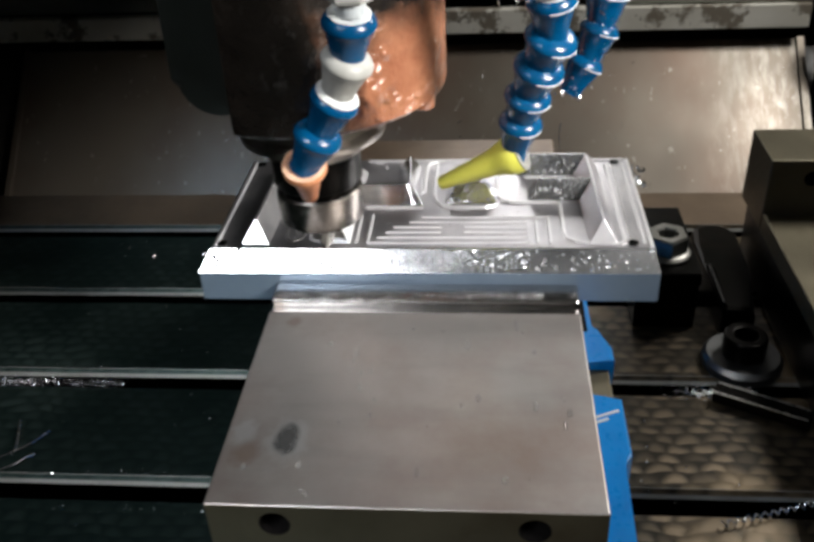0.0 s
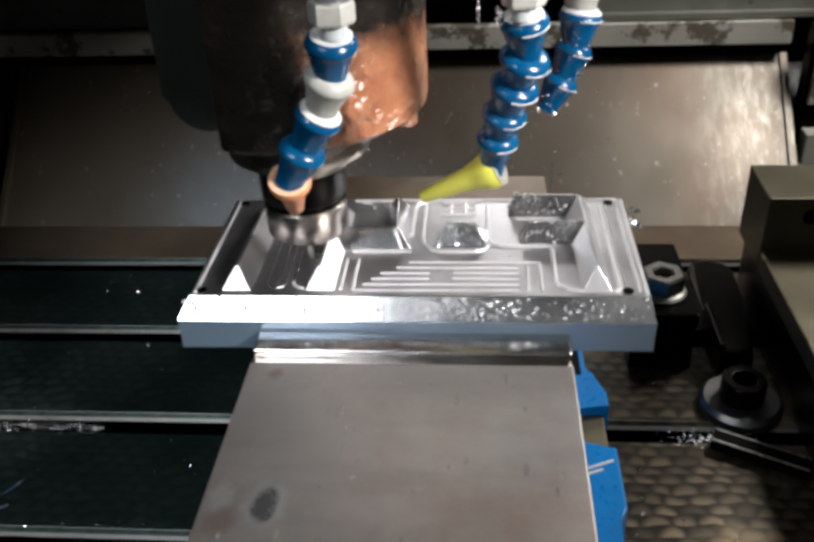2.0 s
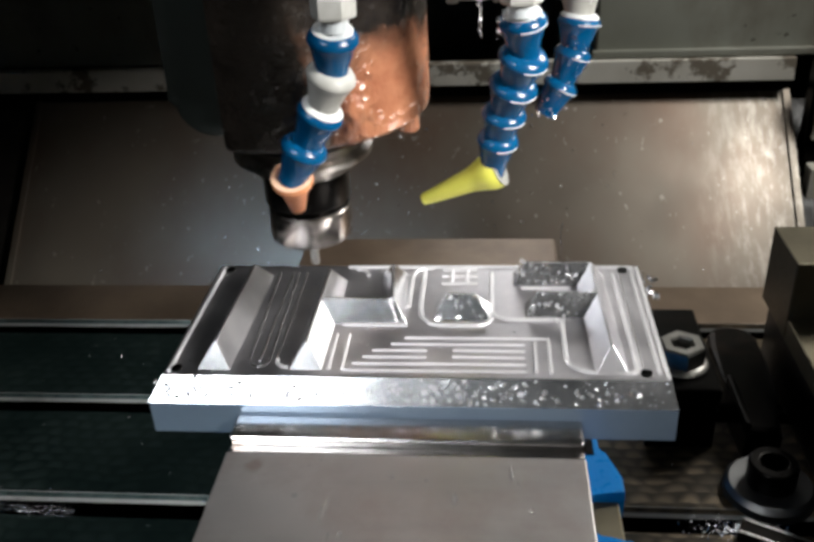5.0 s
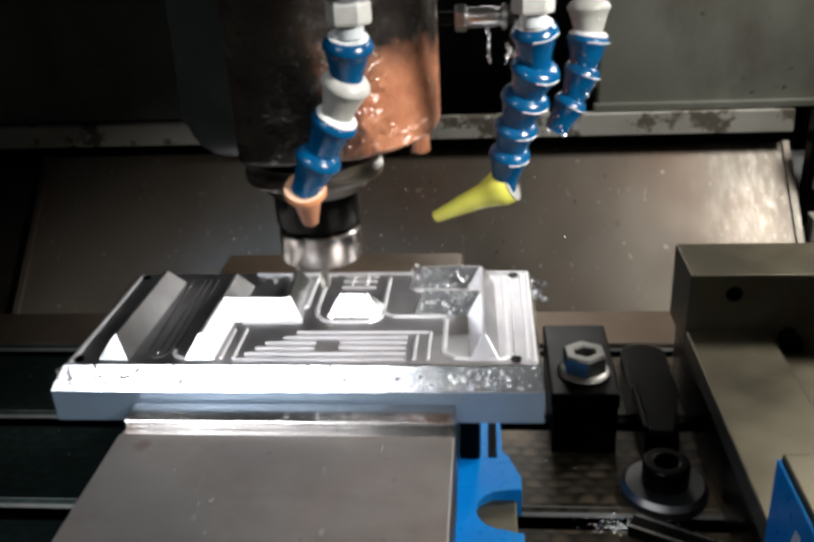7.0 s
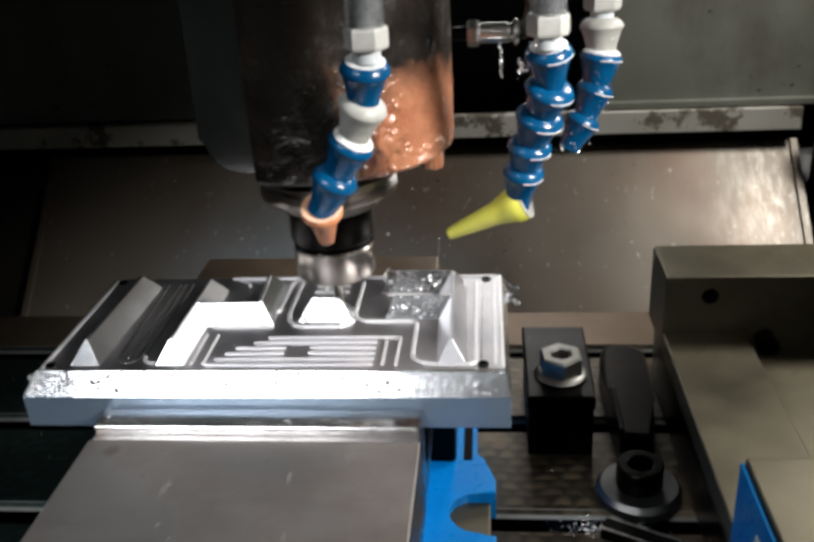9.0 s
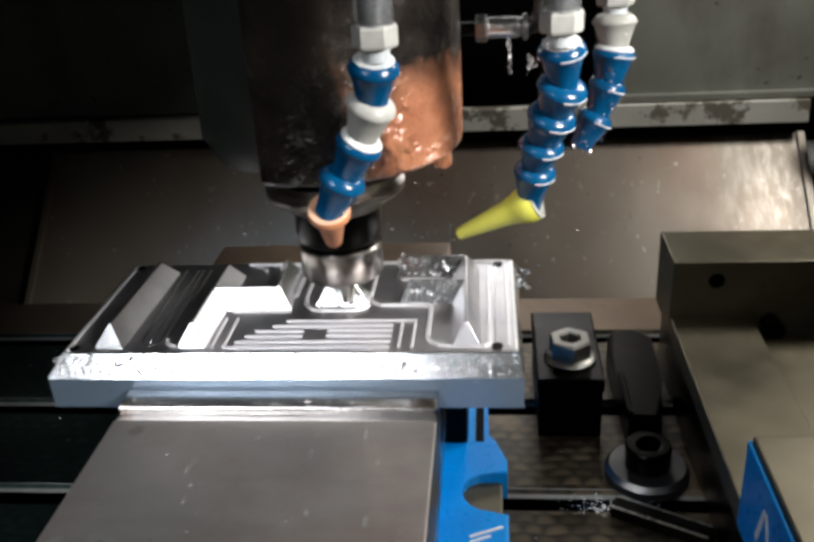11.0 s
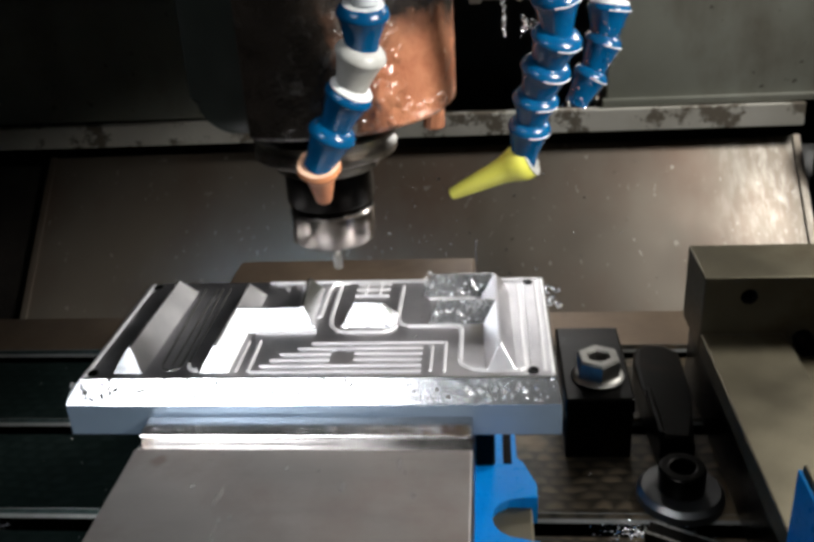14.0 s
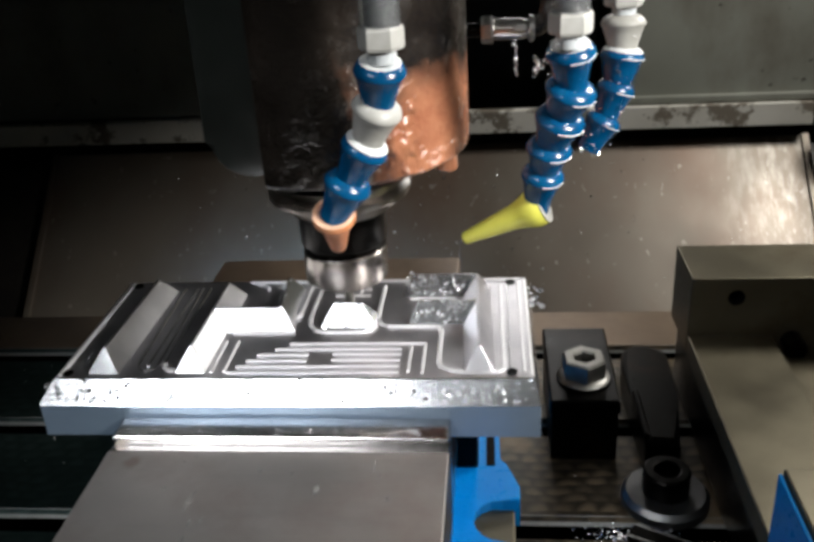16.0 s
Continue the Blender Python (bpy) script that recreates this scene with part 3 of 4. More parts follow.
def vice_beside():
    base = (0.282, 0.06, TOP)
    ob = thing("machine_vice", base, "second milling vice with bare steel jaws and blue sides, open", "vice", carrier=ON_TABLE)
    x0, x1 = 0.2055, 0.358
    # whole body black: the flank's shade is put into its colour
    part("base_body", local(box(x0 + 0.004, x1 - 0.004, -0.15, 0.212, TOP, -0.072, 0.003), base), BLACK, ob, "base body painted black for its shaded flank")
    part("bed_rail", local(box(x0, 0.2565, -0.148, 0.1632, -0.0718, -0.058, 0.001), base), WORN, ob)
    part("bed_rail", local(box(0.307, x1, -0.148, 0.1632, -0.0718, -0.058, 0.001), base), WORN, ob)
    part("bed_channel", local(box(0.2567, 0.3068, -0.148, 0.163, -0.0718, -0.067, 0.0005), base), WORN, ob)
    b = box(x0, x1, 0.1634, 0.2132, -0.0716, -0.0193, 0.0009, 3)
    jaw = part("fixed_jaw", local(b, base), WORN, ob, "hardened fixed jaw with a bolt hole")
    for hx in (0.2329, 0.331):
        m = Matrix.Translation((hx, 0.1534, -0.0325)) @ Matrix.Rotation(radians(-90), 4, "X")
        drilled(jaw, [local(lathe([(0.0052, 0), (0.0052, 0.026)], 28, m), base)])
        part("bolt_hole", local(lathe([(0.0, 0.0252), (0.0051, 0.0252), (0.0051, 0.0256), (0.0, 0.0256)], 24, m, cap=False), base), HOLE, jaw, "dark bolt hole")
    part("screw_end", local(lathe([(0.006, 0), (0.0065, 0.002), (0.0065, 0.02), (0.005, 0.022)], 20, Matrix.Translation((0.2685, 0.150, -0.0625)) @ Matrix.Rotation(radians(-90), 4, "X")), base), BLACK, ob, "dark oily screw end")
    slide = part("sliding_jaw", local(box(x0, x1, -0.145, -0.0211, -0.0575, -0.0162, 0.001, 3), base), WORN, ob, "ground steel sliding jaw")
    part("side_plate", local(box(x0 - 0.0022, x0 - 0.0002, -0.144, -0.0215, -0.066, -0.0185, 0.0008), base), BLUE, slide, "blue enamelled side")
    for k, (y, z, w, h, tilt) in enumerate(((-0.052, -0.040, 0.003, 0.020, 18), (-0.060, -0.036, 0.0025, 0.014, -30), (-0.062, -0.047, 0.0025, 0.013, 35), (-0.080, -0.041, 0.003, 0.020, 0), (-0.095, -0.041, 0.003, 0.020, 0))):
        b = box(-0.0004, 0, -w / 2, w / 2, -h / 2, h / 2)
        b.transform(Matrix.Translation((x0 - 0.0023, y, z)) @ Matrix.Rotation(radians(tilt), 4, "X"))
        part("marking", local(b, base), MARK, slide, "white painted bar")


# ---- workpiece ----
DECK, PEAK = 0.010, 0.0207


def roof(bm, a, b, half=0.0076, run_a=0.007, run_b=0.007, z0=DECK - 0.0002, z1=PEAK, flat=0.0006):
    # hipped ridge from apex a to apex b
    a, b = Vector((*a, 0)), Vector((*b, 0))
    d = (b - a).normalized()
    s = Vector((-d.y, d.x, 0))
    own = bmesh.new()

    def v(p, z):
        return own.verts.new((p.x, p.y, z))
    low = [v(a - d * run_a - s * half, z0), v(b + d * run_b - s * half, z0), v(b + d * run_b + s * half, z0), v(a - d * run_a + s * half, z0)]
    top = [v(a - s * flat, z1), v(b - s * flat, z1), v(b + s * flat, z1), v(a + s * flat, z1)]
    own.faces.new(low[::-1])
    own.faces.new(top)
    for k in range(4):
        own.faces.new((low[k], low[(k + 1) % 4], top[(k + 1) % 4], top[k]))
    bmesh.ops.bevel(own, geom=[e for e in own.edges if max(v.co.z for v in e.verts) > z0 + 0.001], offset=0.00025, segments=2, affect="EDGES", profile=0.5)
    return merged(bm, own)


def rib(bm, xa, ya, xb, yb, w=0.0007, h=0.0013):
    dx, dy = xb - xa, yb - ya
    ln = math.hypot(dx, dy)
    own = bmesh.new()
    prof = ((-w, 0), (-w * 0.5, h), (w * 0.5, h), (w, 0))
    a = [own.verts.new((0, y, z)) for y, z in prof]
    b = [own.verts.new((ln, y, z)) for y, z in prof]
    for k in range(4):
        own.faces.new((a[k], a[(k + 1) % 4], b[(k + 1) % 4], b[k]))
    own.faces.new(a[::-1])
    own.faces.new(b)
    own.transform(Matrix.Translation((xa, ya, DECK - 0.0001)) @ Matrix.Rotation(math.atan2(dy, dx), 4, "Z"))
    return merged(bm, own)


def workpiece():
    base = (-0.0107, 0.056, -0.0167)
    ob = thing("workpiece", base, "milled aluminium plate with ridges and chamfered front, scattered with chips", "workpiece", carrier=ON_TABLE)
    x0, x1, y1 = -0.127, 0.1059, 0.1122
    part("plate", local(box(x0, x1, 0.0, y1, -0.0167, -0.00005, 0.0003, 1), base), ALU_SIDE, ob, "plate edge with blue-grey reflected light in its colour")
    bm = bmesh.new()
    low = [bm.verts.new(p) for p in ((x0, 0.0, 0), (x1, 0.0, 0), (x1, y1, 0), (x0, y1, 0))]
    top = [bm.verts.new(p) for p in ((x0 + 0.0060, 0.0078, DECK), (x1 - 0.0025, 0.0078, DECK), (x1 - 0.0025, 0.1085, DECK), (x0 + 0.0060, 0.1085, DECK))]
    bm.faces.new(low[::-1])
    bm.faces.new(top)
    for k in range(4):
        bm.faces.new((low[k], low[(k + 1) % 4], top[(k + 1) % 4], top[k]))
    bmesh.ops.bevel(bm, geom=[e for e in bm.edges if min(v.co.z for v in e.verts) > 0.005], offset=0.0006, segments=2, affect="EDGES", profile=0.5)
    deck = part("deck", local(bm, base), ALU, ob, "bright milled deck with a chamfered front")
    deck.data.materials.append(ALU_DECK)
    for p in deck.data.polygons:
        p.material_index = 1 if p.normal.z > 0.95 else 0
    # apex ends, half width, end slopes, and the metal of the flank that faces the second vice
    ridges = (((-0.0985, 0.0184), (-0.0968, 0.0905), 0.0076, 0.007, 0.007, 1), ((-0.0567, 0.0190), (-0.05635, 0.0540), 0.0074, 0.007, 0.0, 2),
              ((-0.05635, 0.0542), (-0.0560, 0.0855), 0.0074, 0.0, 0.007, 1), ((-0.0215, 0.0580), (-0.0235, 0.0910), 0.0072, 0.007, 0.007, 0),
              ((0.0787, 0.0182), (0.0768, 0.0925), 0.0074, 0.007, 0.007, 1))
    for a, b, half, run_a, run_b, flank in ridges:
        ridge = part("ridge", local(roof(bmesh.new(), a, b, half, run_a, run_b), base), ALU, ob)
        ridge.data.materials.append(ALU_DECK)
        ridge.data.materials.append(ALU_LIT)
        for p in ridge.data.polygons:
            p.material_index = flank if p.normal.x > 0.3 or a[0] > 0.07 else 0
    part("crossbar", local(roof(bmesh.new(), (-0.0560, 0.0572), (-0.0225, 0.0572), 0.0070, 0.004, 0.004), base), ALU, ob)
    part("boss", local(roof(bmesh.new(), (0.0050, 0.0617), (0.0190, 0.0612), 0.0072, 0.0068, 0.0085), base), ALU, ob)
    part("crossbar", local(roof(bmesh.new(), (0.0482, 0.0635), (0.0770, 0.0632), 0.0062, 0.0055, 0.004), base), FACE, ob)
    part("crossbar", local(roof(bmesh.new(), (0.0432, 0.0935), (0.0765, 0.0932), 0.0062, 0.0055, 0.004), base), FACE, ob)
    # thin ribs left round the pockets
    ribs = bmesh.new()
    for k in range(6):
        y = 0.0125 + 0.0052 * k
        left = -0.040 + 0.0040 * k if k < 4 else -0.020 + 0.006 * (k - 4)
        right = 0.0415 if k < 5 else 0.0525
        if k in (2, 3):
            rib(ribs, left, y, -0.003, y, 0.0005, 0.0009)
            rib(ribs, 0.009, y + 0.0004, right, y, 0.0005, 0.0009)
        else:
            rib(ribs, left, y, right, y, 0.0005, 0.0009)
    for x, ya, yb in ((-0.0465, 0.0130, 0.041), (-0.0405, 0.0130, 0.041), (0.0460, 0.0125, 0.0345), (0.0525, 0.0115, 0.0385)):
        rib(ribs, x, ya, x, yb, 0.0008, 0.0011)
    for x, ya, yb in ((-0.0790, 0.018, 0.100), (-0.0715, 0.020, 0.100), (0.0925, 0.016, 0.102)):
        part("groove_edge", local(rib(bmesh.new(), x, ya, x, yb, 0.0005, 0.0004), base), ALU, ob, "faint edge of a shallow milled groove")
    for ya, xa, xb in ((0.0495, -0.045, -0.014), (0.1065, -0.05, 0.10), (0.1030, 0.001, 0.0195), (0.0965, 0.001, 0.0195), (0.0890, 0.001, 0.0195)):
        rib(ribs, xa, ya, xb, ya, 0.0010, 0.0011)
    for xa, ya, xb, yb in ((0.0060, 0.0890, 0.0060, 0.1030), (0.0140, 0.0890, 0.0140, 0.1030), (0.0415, 0.0850, 0.0660, 0.0850), (0.0990, 0.0125, 0.0985, 0.1040), (0.1024, 0.0090, 0.1020, 0.1070), (-0.1190, 0.0100, -0.1180, 0.1060)):
        rib(ribs, xa, ya, xb, yb, 0.0010, 0.0009)
    # rounded walls round the pockets
    for path in (((0.0265, 0.100), (0.0265, 0.064), (0.0285, 0.0580), (0.033, 0.0550), (0.056, 0.0550), (0.0585, 0.0540), (0.0597, 0.0515), (0.0597, 0.022), (0.0612, 0.0170), (0.0655, 0.0138), (0.070, 0.0128), (0.0870, 0.0125), (0.0900, 0.0150), (0.0890, 0.100)),
                 ((-0.0085, 0.102), (-0.0085, 0.064), (-0.0070, 0.0565), (-0.003, 0.0510), (0.002, 0.0495), (0.020, 0.0495), (0.0245, 0.0515), (0.0265, 0.056)),
                 ((-0.0145, 0.066), (-0.0145, 0.098), (-0.0130, 0.1025), (-0.0095, 0.105), (-0.004, 0.105)),
                 ((-0.0860, 0.100), (-0.0840, 0.0200), (-0.0825, 0.0160), (-0.0790, 0.0140), (-0.0755, 0.0160), (-0.0745, 0.0200), (-0.0760, 0.1000))):
        shallow = path[0][0] < -0.05
        own = bmesh.new() if shallow else ribs
        for p, q in zip(path, path[1:]):
            rib(own, *p, *q, 0.0006 if shallow else 0.0012, 0.0005 if shallow else 0.0012)
        if shallow:
            part("groove_edge", local(own, base), ALU, ob, "faint edge of a shallow milled groove")
    # rounded pocket corners
    for cx, cy, r, a0 in ((-0.045, 0.097, 0.007, 0), (-0.065, 0.020, 0.006, 180)):
        last = None
        for k in range(7):
            a = radians(a0 + 15 * k)
            p = (cx + r * math.cos(a), cy + r * math.sin(a))
            if last:
                rib(ribs, *last, *p, 0.0010, 0.0011)
            last = p
    part("ribs", local(ribs, base), RIB, ob, "thin bright ribs between milled grooves")
    for hx, hy in ((0.0935, 0.0125), (0.0945, 0.1035), (-0.1160, 0.0120), (-0.1146, 0.1035)):
        # black discs on the deck stand in for the holes' shade
        b = lathe([(0.0, 0.0003), (0.0017, 0.0003), (0.0019, 0.0007), (0.0026, 0.0007), (0.0026, -0.0005), (0.0, -0.0005)], 16, Matrix.Translation((hx, hy, DECK)), cap=False)
        part("drilled_hole", local(b, base), BLACK, ob, "small dark drilled hole")


def flake(bm, p, size, normal=(0, 0, 1)):
    q = Vector(normal).to_track_quat("Z", "Y")
    spin = random.uniform(0, 6.28)
    n = random.choice((4, 5))
    vs = []
    for k in range(n):
        a = spin + 2 * math.pi * k / n
        r = size * random.uniform(0.4, 1.0)
        vs.append(bm.verts.new(Vector(p) + q @ Vector((r * math.cos(a), r * math.sin(a), random.uniform(0.1, 0.9) * size))))
    c = bm.verts.new(Vector(p) + q @ Vector((0, 0, size * 0.15)))
    for k in range(n):
        bm.faces.new((vs[k], vs[(k + 1) % n], c))


def swarf():
    rnd = random.Random(5)
    random.seed(11)
    bm = bmesh.new()
    # on the chamfer
    for k in range(620):
        t = rnd.uniform(0.10, 0.90)
        x = rnd.gauss(0.0, 0.028) if rnd.random() < 0.3 else rnd.uniform(-0.124, -0.06) if rnd.random() < 0.5 else rnd.uniform(-0.125, 0.104)
        if not -0.125 < x < 0.103:
            continue
        flake(bm, (x, 0.0078 * t, DECK * t + 0.0002), rnd.choice((0.0004, 0.0006, 0.0009, 0.0014)), (rnd.uniform(-0.5, 0.5), -0.79, 0.61))
    # on the sloping faces of the crossbars and the boss
    for (xa, xb, ya, n) in ((0.045, 0.073, 0.0575, 46), (0.040, 0.072, 0.0875, 64), (0.000, 0.022, 0.0548, 30)):
        for k in range(n):
            t = rnd.random()
            flake(bm, (rnd.uniform(xa, xb), ya + 0.006 * t, DECK + 0.0105 * t + 0.0002), rnd.choice((0.0004, 0.0007, 0.0011, 0.0017)), (rnd.uniform(-0.6, 0.6), -0.8, 0.6))
    for k in range(220):
        flake(bm, (rnd.uniform(-0.122, 0.10), rnd.uniform(0.01, 0.107), DECK + 0.0003), rnd.uniform(0.0002, 0.0007))
    base = Vector((0, 0.05, 0))
    ob = tagged(part("swarf", local(bm, base), CHIP), "small bright aluminium chips on the plate", "chips", kind="stuff")
    ob.location = base
    ON_TABLE.append((ob, base))
    bm = bmesh.new()
    for k in range(1150):
        far = k < 900
        flake(bm, (rnd.uniform(-0.42, -0.21) if far else rnd.gauss(0.158, 0.013), rnd.gauss(0.051, 0.0025) if far else rnd.gauss(0.050, 0.004), TOP + (0.0005 if far else rnd.uniform(0.0, 0.002))), rnd.uniform(0.0002, 0.0008) if far else rnd.uniform(0.0003, 0.0009), (rnd.uniform(-0.5, 0.5), -0.5, 0.8))
    for k in range(200):
        flake(bm, (rnd.uniform(-0.42, 0.2), rnd.uniform(-0.12, 0.23), TOP + 0.0004), rnd.uniform(0.0003, 0.0011))
    # flecks pushed up along the front slot
    for k in range(60):
        flake(bm, (rnd.uniform(-0.24, -0.09), rnd.choice((-0.0265, -0.0265, -0.053)) + rnd.gauss(0, 0.0012), TOP + 0.0004), rnd.uniform(0.0003, 0.0008))
    base = Vector((0, 0.05, TOP))
    ob = tagged(part("swarf", local(bm, base), CHIP), "loose aluminium chips lying in the slots of the table", "chips", kind="stuff")
    ob.location = base
    ON_TABLE.append((ob, base))
    # chips hanging off the plate's rear corner
    bm = bmesh.new()
    for k in range(26):
        p = Vector((0.1035 + rnd.uniform(0, 0.008), 0.099 + rnd.uniform(-0.006, 0.006), 0.004 + rnd.uniform(-0.006, 0.006)))
        flake(bm, p, rnd.uniform(0.001, 0.003), (rnd.uniform(-1, 1), -1, rnd.uniform(-0.5, 1)))
    base = Vector((0.106, 0.10, 0.0))
    ob = tagged(part("swarf", local(bm, base), CHIP), "tuft of chips clinging to the plate's corner", "chips", kind="stuff")
    ob.location = base
    ON_TABLE.append((ob, base))


def coolant_drops():
    rnd = random.Random(8)
    bm = bmesh.new()
    for k in range(20):
        x, y = rnd.uniform(-0.082, 0.061), rnd.uniform(-0.142, -0.024)
        w = rnd.choice((0.0006, 0.0009, 0.0014))
        own = bmesh.new()
        bmesh.ops.create_icosphere(own, subdivisions=1, radius=1.0)
        own.transform(Matrix.Translation((x, y, -0.0093)) @ Matrix.Diagonal((w, w * rnd.uniform(1.0, 3.2), w * 0.35, 1)))
        merged(bm, own)
    # larger beads, and long thin ones shaped after lamp glints
    for x, y, w, ln in ((-0.0385, -0.052, 0.0006, 8.0), (-0.0355, -0.0677, 0.0006, 4.0), (-0.028, -0.085, 0.0011, 1.2), (0.0550, -0.0915, 0.0014, 1.8), (0.0525, -0.082, 0.0006, 1.0), (-0.0068, -0.127, 0.0009, 3.5), (0.028, -0.129, 0.0008, 1.2)):
        own = bmesh.new()
        bmesh.ops.create_icosphere(own, subdivisions=2, radius=1.0)
        own.transform(Matrix.Translation((x, y, -0.0093)) @ Matrix.Diagonal((w, w * ln, w * 0.45, 1)))
        merged(bm, own)
    # raised beads, the long ones added where lamp glints lie on the jaw
    for x, y, w, ln in ((0.0345, -0.0310, 0.0008, 6.0), (0.0420, -0.0515, 0.0011, 1.6), (-0.0400, -0.0560, 0.0007, 7.0), (-0.0352, -0.0770, 0.0007, 4.0), (-0.0286, -0.0948, 0.0011, 1.5), (0.0527, -0.0995, 0.0009, 3.0)):
        own = bmesh.new()
        bmesh.ops.create_icosphere(own, subdivisions=2, radius=1.0)
        own.transform(Matrix.Translation((x, y, -0.0093)) @ Matrix.Diagonal((w, w * ln, w * 0.8, 1)))
        merged(bm, own)
    base = Vector((-0.01, -0.08, -0.0093))
    n = Nodes("coolant")
    ob = tagged(part("coolant_drops", local(bm, base), n.set(Base_Color=(0.9, 0.92, 0.92), Roughness=0.05, Transmission_Weight=0.9, IOR=1.34), smooth=True), "small drops of coolant on the vice jaw", "drops", kind="stuff")
    ob.location = base
    ON_TABLE.append((ob, base))


# ---- clamping gear on the table ----
def hex_clamp():
    base = (0.140, 0.138, TOP)
    ob = thing("step_clamp", base, "dark step clamp held by a shiny hexagon flange nut", "clamp", carrier=ON_TABLE)
    part("clamp_bar", local(box(0.118, 0.160, 0.116, 0.205, -0.086, -0.076, 0.0015), base), BLACK, ob)
    part("step_block", local(box(0.119, 0.159, 0.117, 0.204, TOP, -0.0862, 0.001), base), BLACK, ob)
    m = Matrix.Translation((0.140, 0.142, 0))
    part("stud", local(lathe([(0.006, TOP - 0.02), (0.006, -0.0682), (0.005, -0.067)], 20, m), base), BLACK, ob, "dark stud end inside the nut")
    turn = m @ Matrix.Rotation(radians(34), 4, "Z")
    nut = part("flange_nut", local(lathe([(0.0136, -0.0735), (0.0140, -0.0725), (0.0140, -0.0622), (0.0128, -0.0605), (0.0078, -0.0605), (0.0066, -0.0618), (0.0064, -0.0730)], 6, turn, cap=False), base), ZINC, ob, "shiny hexagon nut")
    part("flange", local(lathe([(0.0155, -0.0759), (0.0165, -0.0745), (0.0150, -0.0728), (0.0125, -0.0722)], 32, m), base), ZINC, nut, smooth=True)


def cap_screw():
    base = (0.1812, 0.079, TOP)
    ob = thing("cap_screw", base, "black socket cap screw on a thick grey washer", "screw", carrier=ON_TABLE)
    m = Matrix.Translation((0.1812, 0.079, 0))
    part("washer", local(lathe([(0.0235, TOP), (0.0245, TOP + 0.001), (0.0245, TOP + 0.006), (0.022, TOP + 0.009), (0.008, TOP + 0.009)], 40, m), base), metal("zinc_washer", (0.20, 0.20, 0.20), (0.11, 0.11, 0.11), 0.35, 0.5), ob, smooth=True)
    head = part("screw_head", local(lathe([(0.0130, TOP + 0.0092), (0.0133, TOP + 0.0100), (0.0133, -0.0975), (0.0125, -0.0966), (0.0078, -0.0966), (0.0075, -0.0975), (0.0072, -0.1045), (0.0, -0.1045)], 36, m, cap=False), base), BLACK, ob, smooth=True)
    part("socket_rim", local(lathe([(0.0075, -0.0964), (0.0082, -0.0962), (0.0120, -0.0962), (0.0126, -0.0964)], 36, m, cap=False), base), BLACK, head, "worn socket rim")


def strap_clamp():
    base = (0.19, 0.15, TOP)
    ob = thing("strap_clamp", base, "dark oily cast strap clamp with a rounded end", "clamp", carrier=ON_TABLE)
    out = [(0.174, 0.108), (0.194, 0.106), (0.201, 0.150), (0.203, 0.205)]
    for k in range(7):
        a = radians(10 + 26 * k)
        out.append((0.188 + 0.015 * math.cos(a), 0.208 + 0.012 * math.sin(a)))
    out += [(0.171, 0.195), (0.172, 0.150)]
    part("strap", local(extrude_outline(out, TOP, -0.098, 0.004), base), BLACK, ob)
    part("rib", local(box(0.1725, 0.1765, 0.107, 0.155, -0.0981, -0.0925, 0.0015), base), BLACK, ob)
    bar = (0.19, 0.03, TOP)
    ob = thing("steel_bar", bar, "dark flat steel bar with bright worn edges lying on the table", "bar", carrier=ON_TABLE)
    b = box(0.0, 0.055, -0.011, 0.0, 0.0, 0.008, 0.0008)
    b.transform(Matrix.Translation((0.160, 0.052, TOP + 0.0002)) @ Matrix.Rotation(radians(-27), 4, "Z"))
    part("bar", local(b, bar), BLACK, ob)
    for y in (-0.0009, -0.0105):
        b = box(0.001, 0.054, y - 0.0004, y + 0.0004, 0.0078, 0.0084)
        b.transform(Matrix.Translation((0.160, 0.052, TOP + 0.0002)) @ Matrix.Rotation(radians(-27), 4, "Z"))
        part("edge", local(b, bar), BRIGHT, ob, "bright worn edge")


def coil_chips():
    base = (0.165, -0.046, TOP)
    ob = thing("coiled_chip", base, "long twisted silvery chip across a table slot", "chip", carrier=ON_TABLE)
    pts = []
    for k in range(220):
        t = k / 219
        a = t * 2 * math.pi * 13
        pts.append((0.140 + 0.060 * t, -0.0545 + 0.018 * t + 0.0016 * math.cos(a), TOP + 0.0026 + 0.0016 * math.sin(a)))
    part("coil", local(tube(pts, 0.0005, 5), base), CHIP, ob)
    base = (-0.30, -0.005, TOP)
    ob = thing("coiled_chip", base, "thin bent silvery chip on the dark table", "chip", carrier=ON_TABLE)
    pts = [(-0.305, 0.022, TOP + 0.0012), (-0.303, 0.012, TOP + 0.003), (-0.307, 0.0, TOP + 0.0016), (-0.309, -0.010, TOP + 0.0012), (-0.303, -0.012, TOP + 0.002), (-0.296, -0.002, TOP + 0.004), (-0.286, 0.006, TOP + 0.002)]
    part("coil", local(tube(pts, 0.0006, 6), base), CHIP, ob)


# ---- spindle head ----
AX, AY = -0.0045, 0.0720


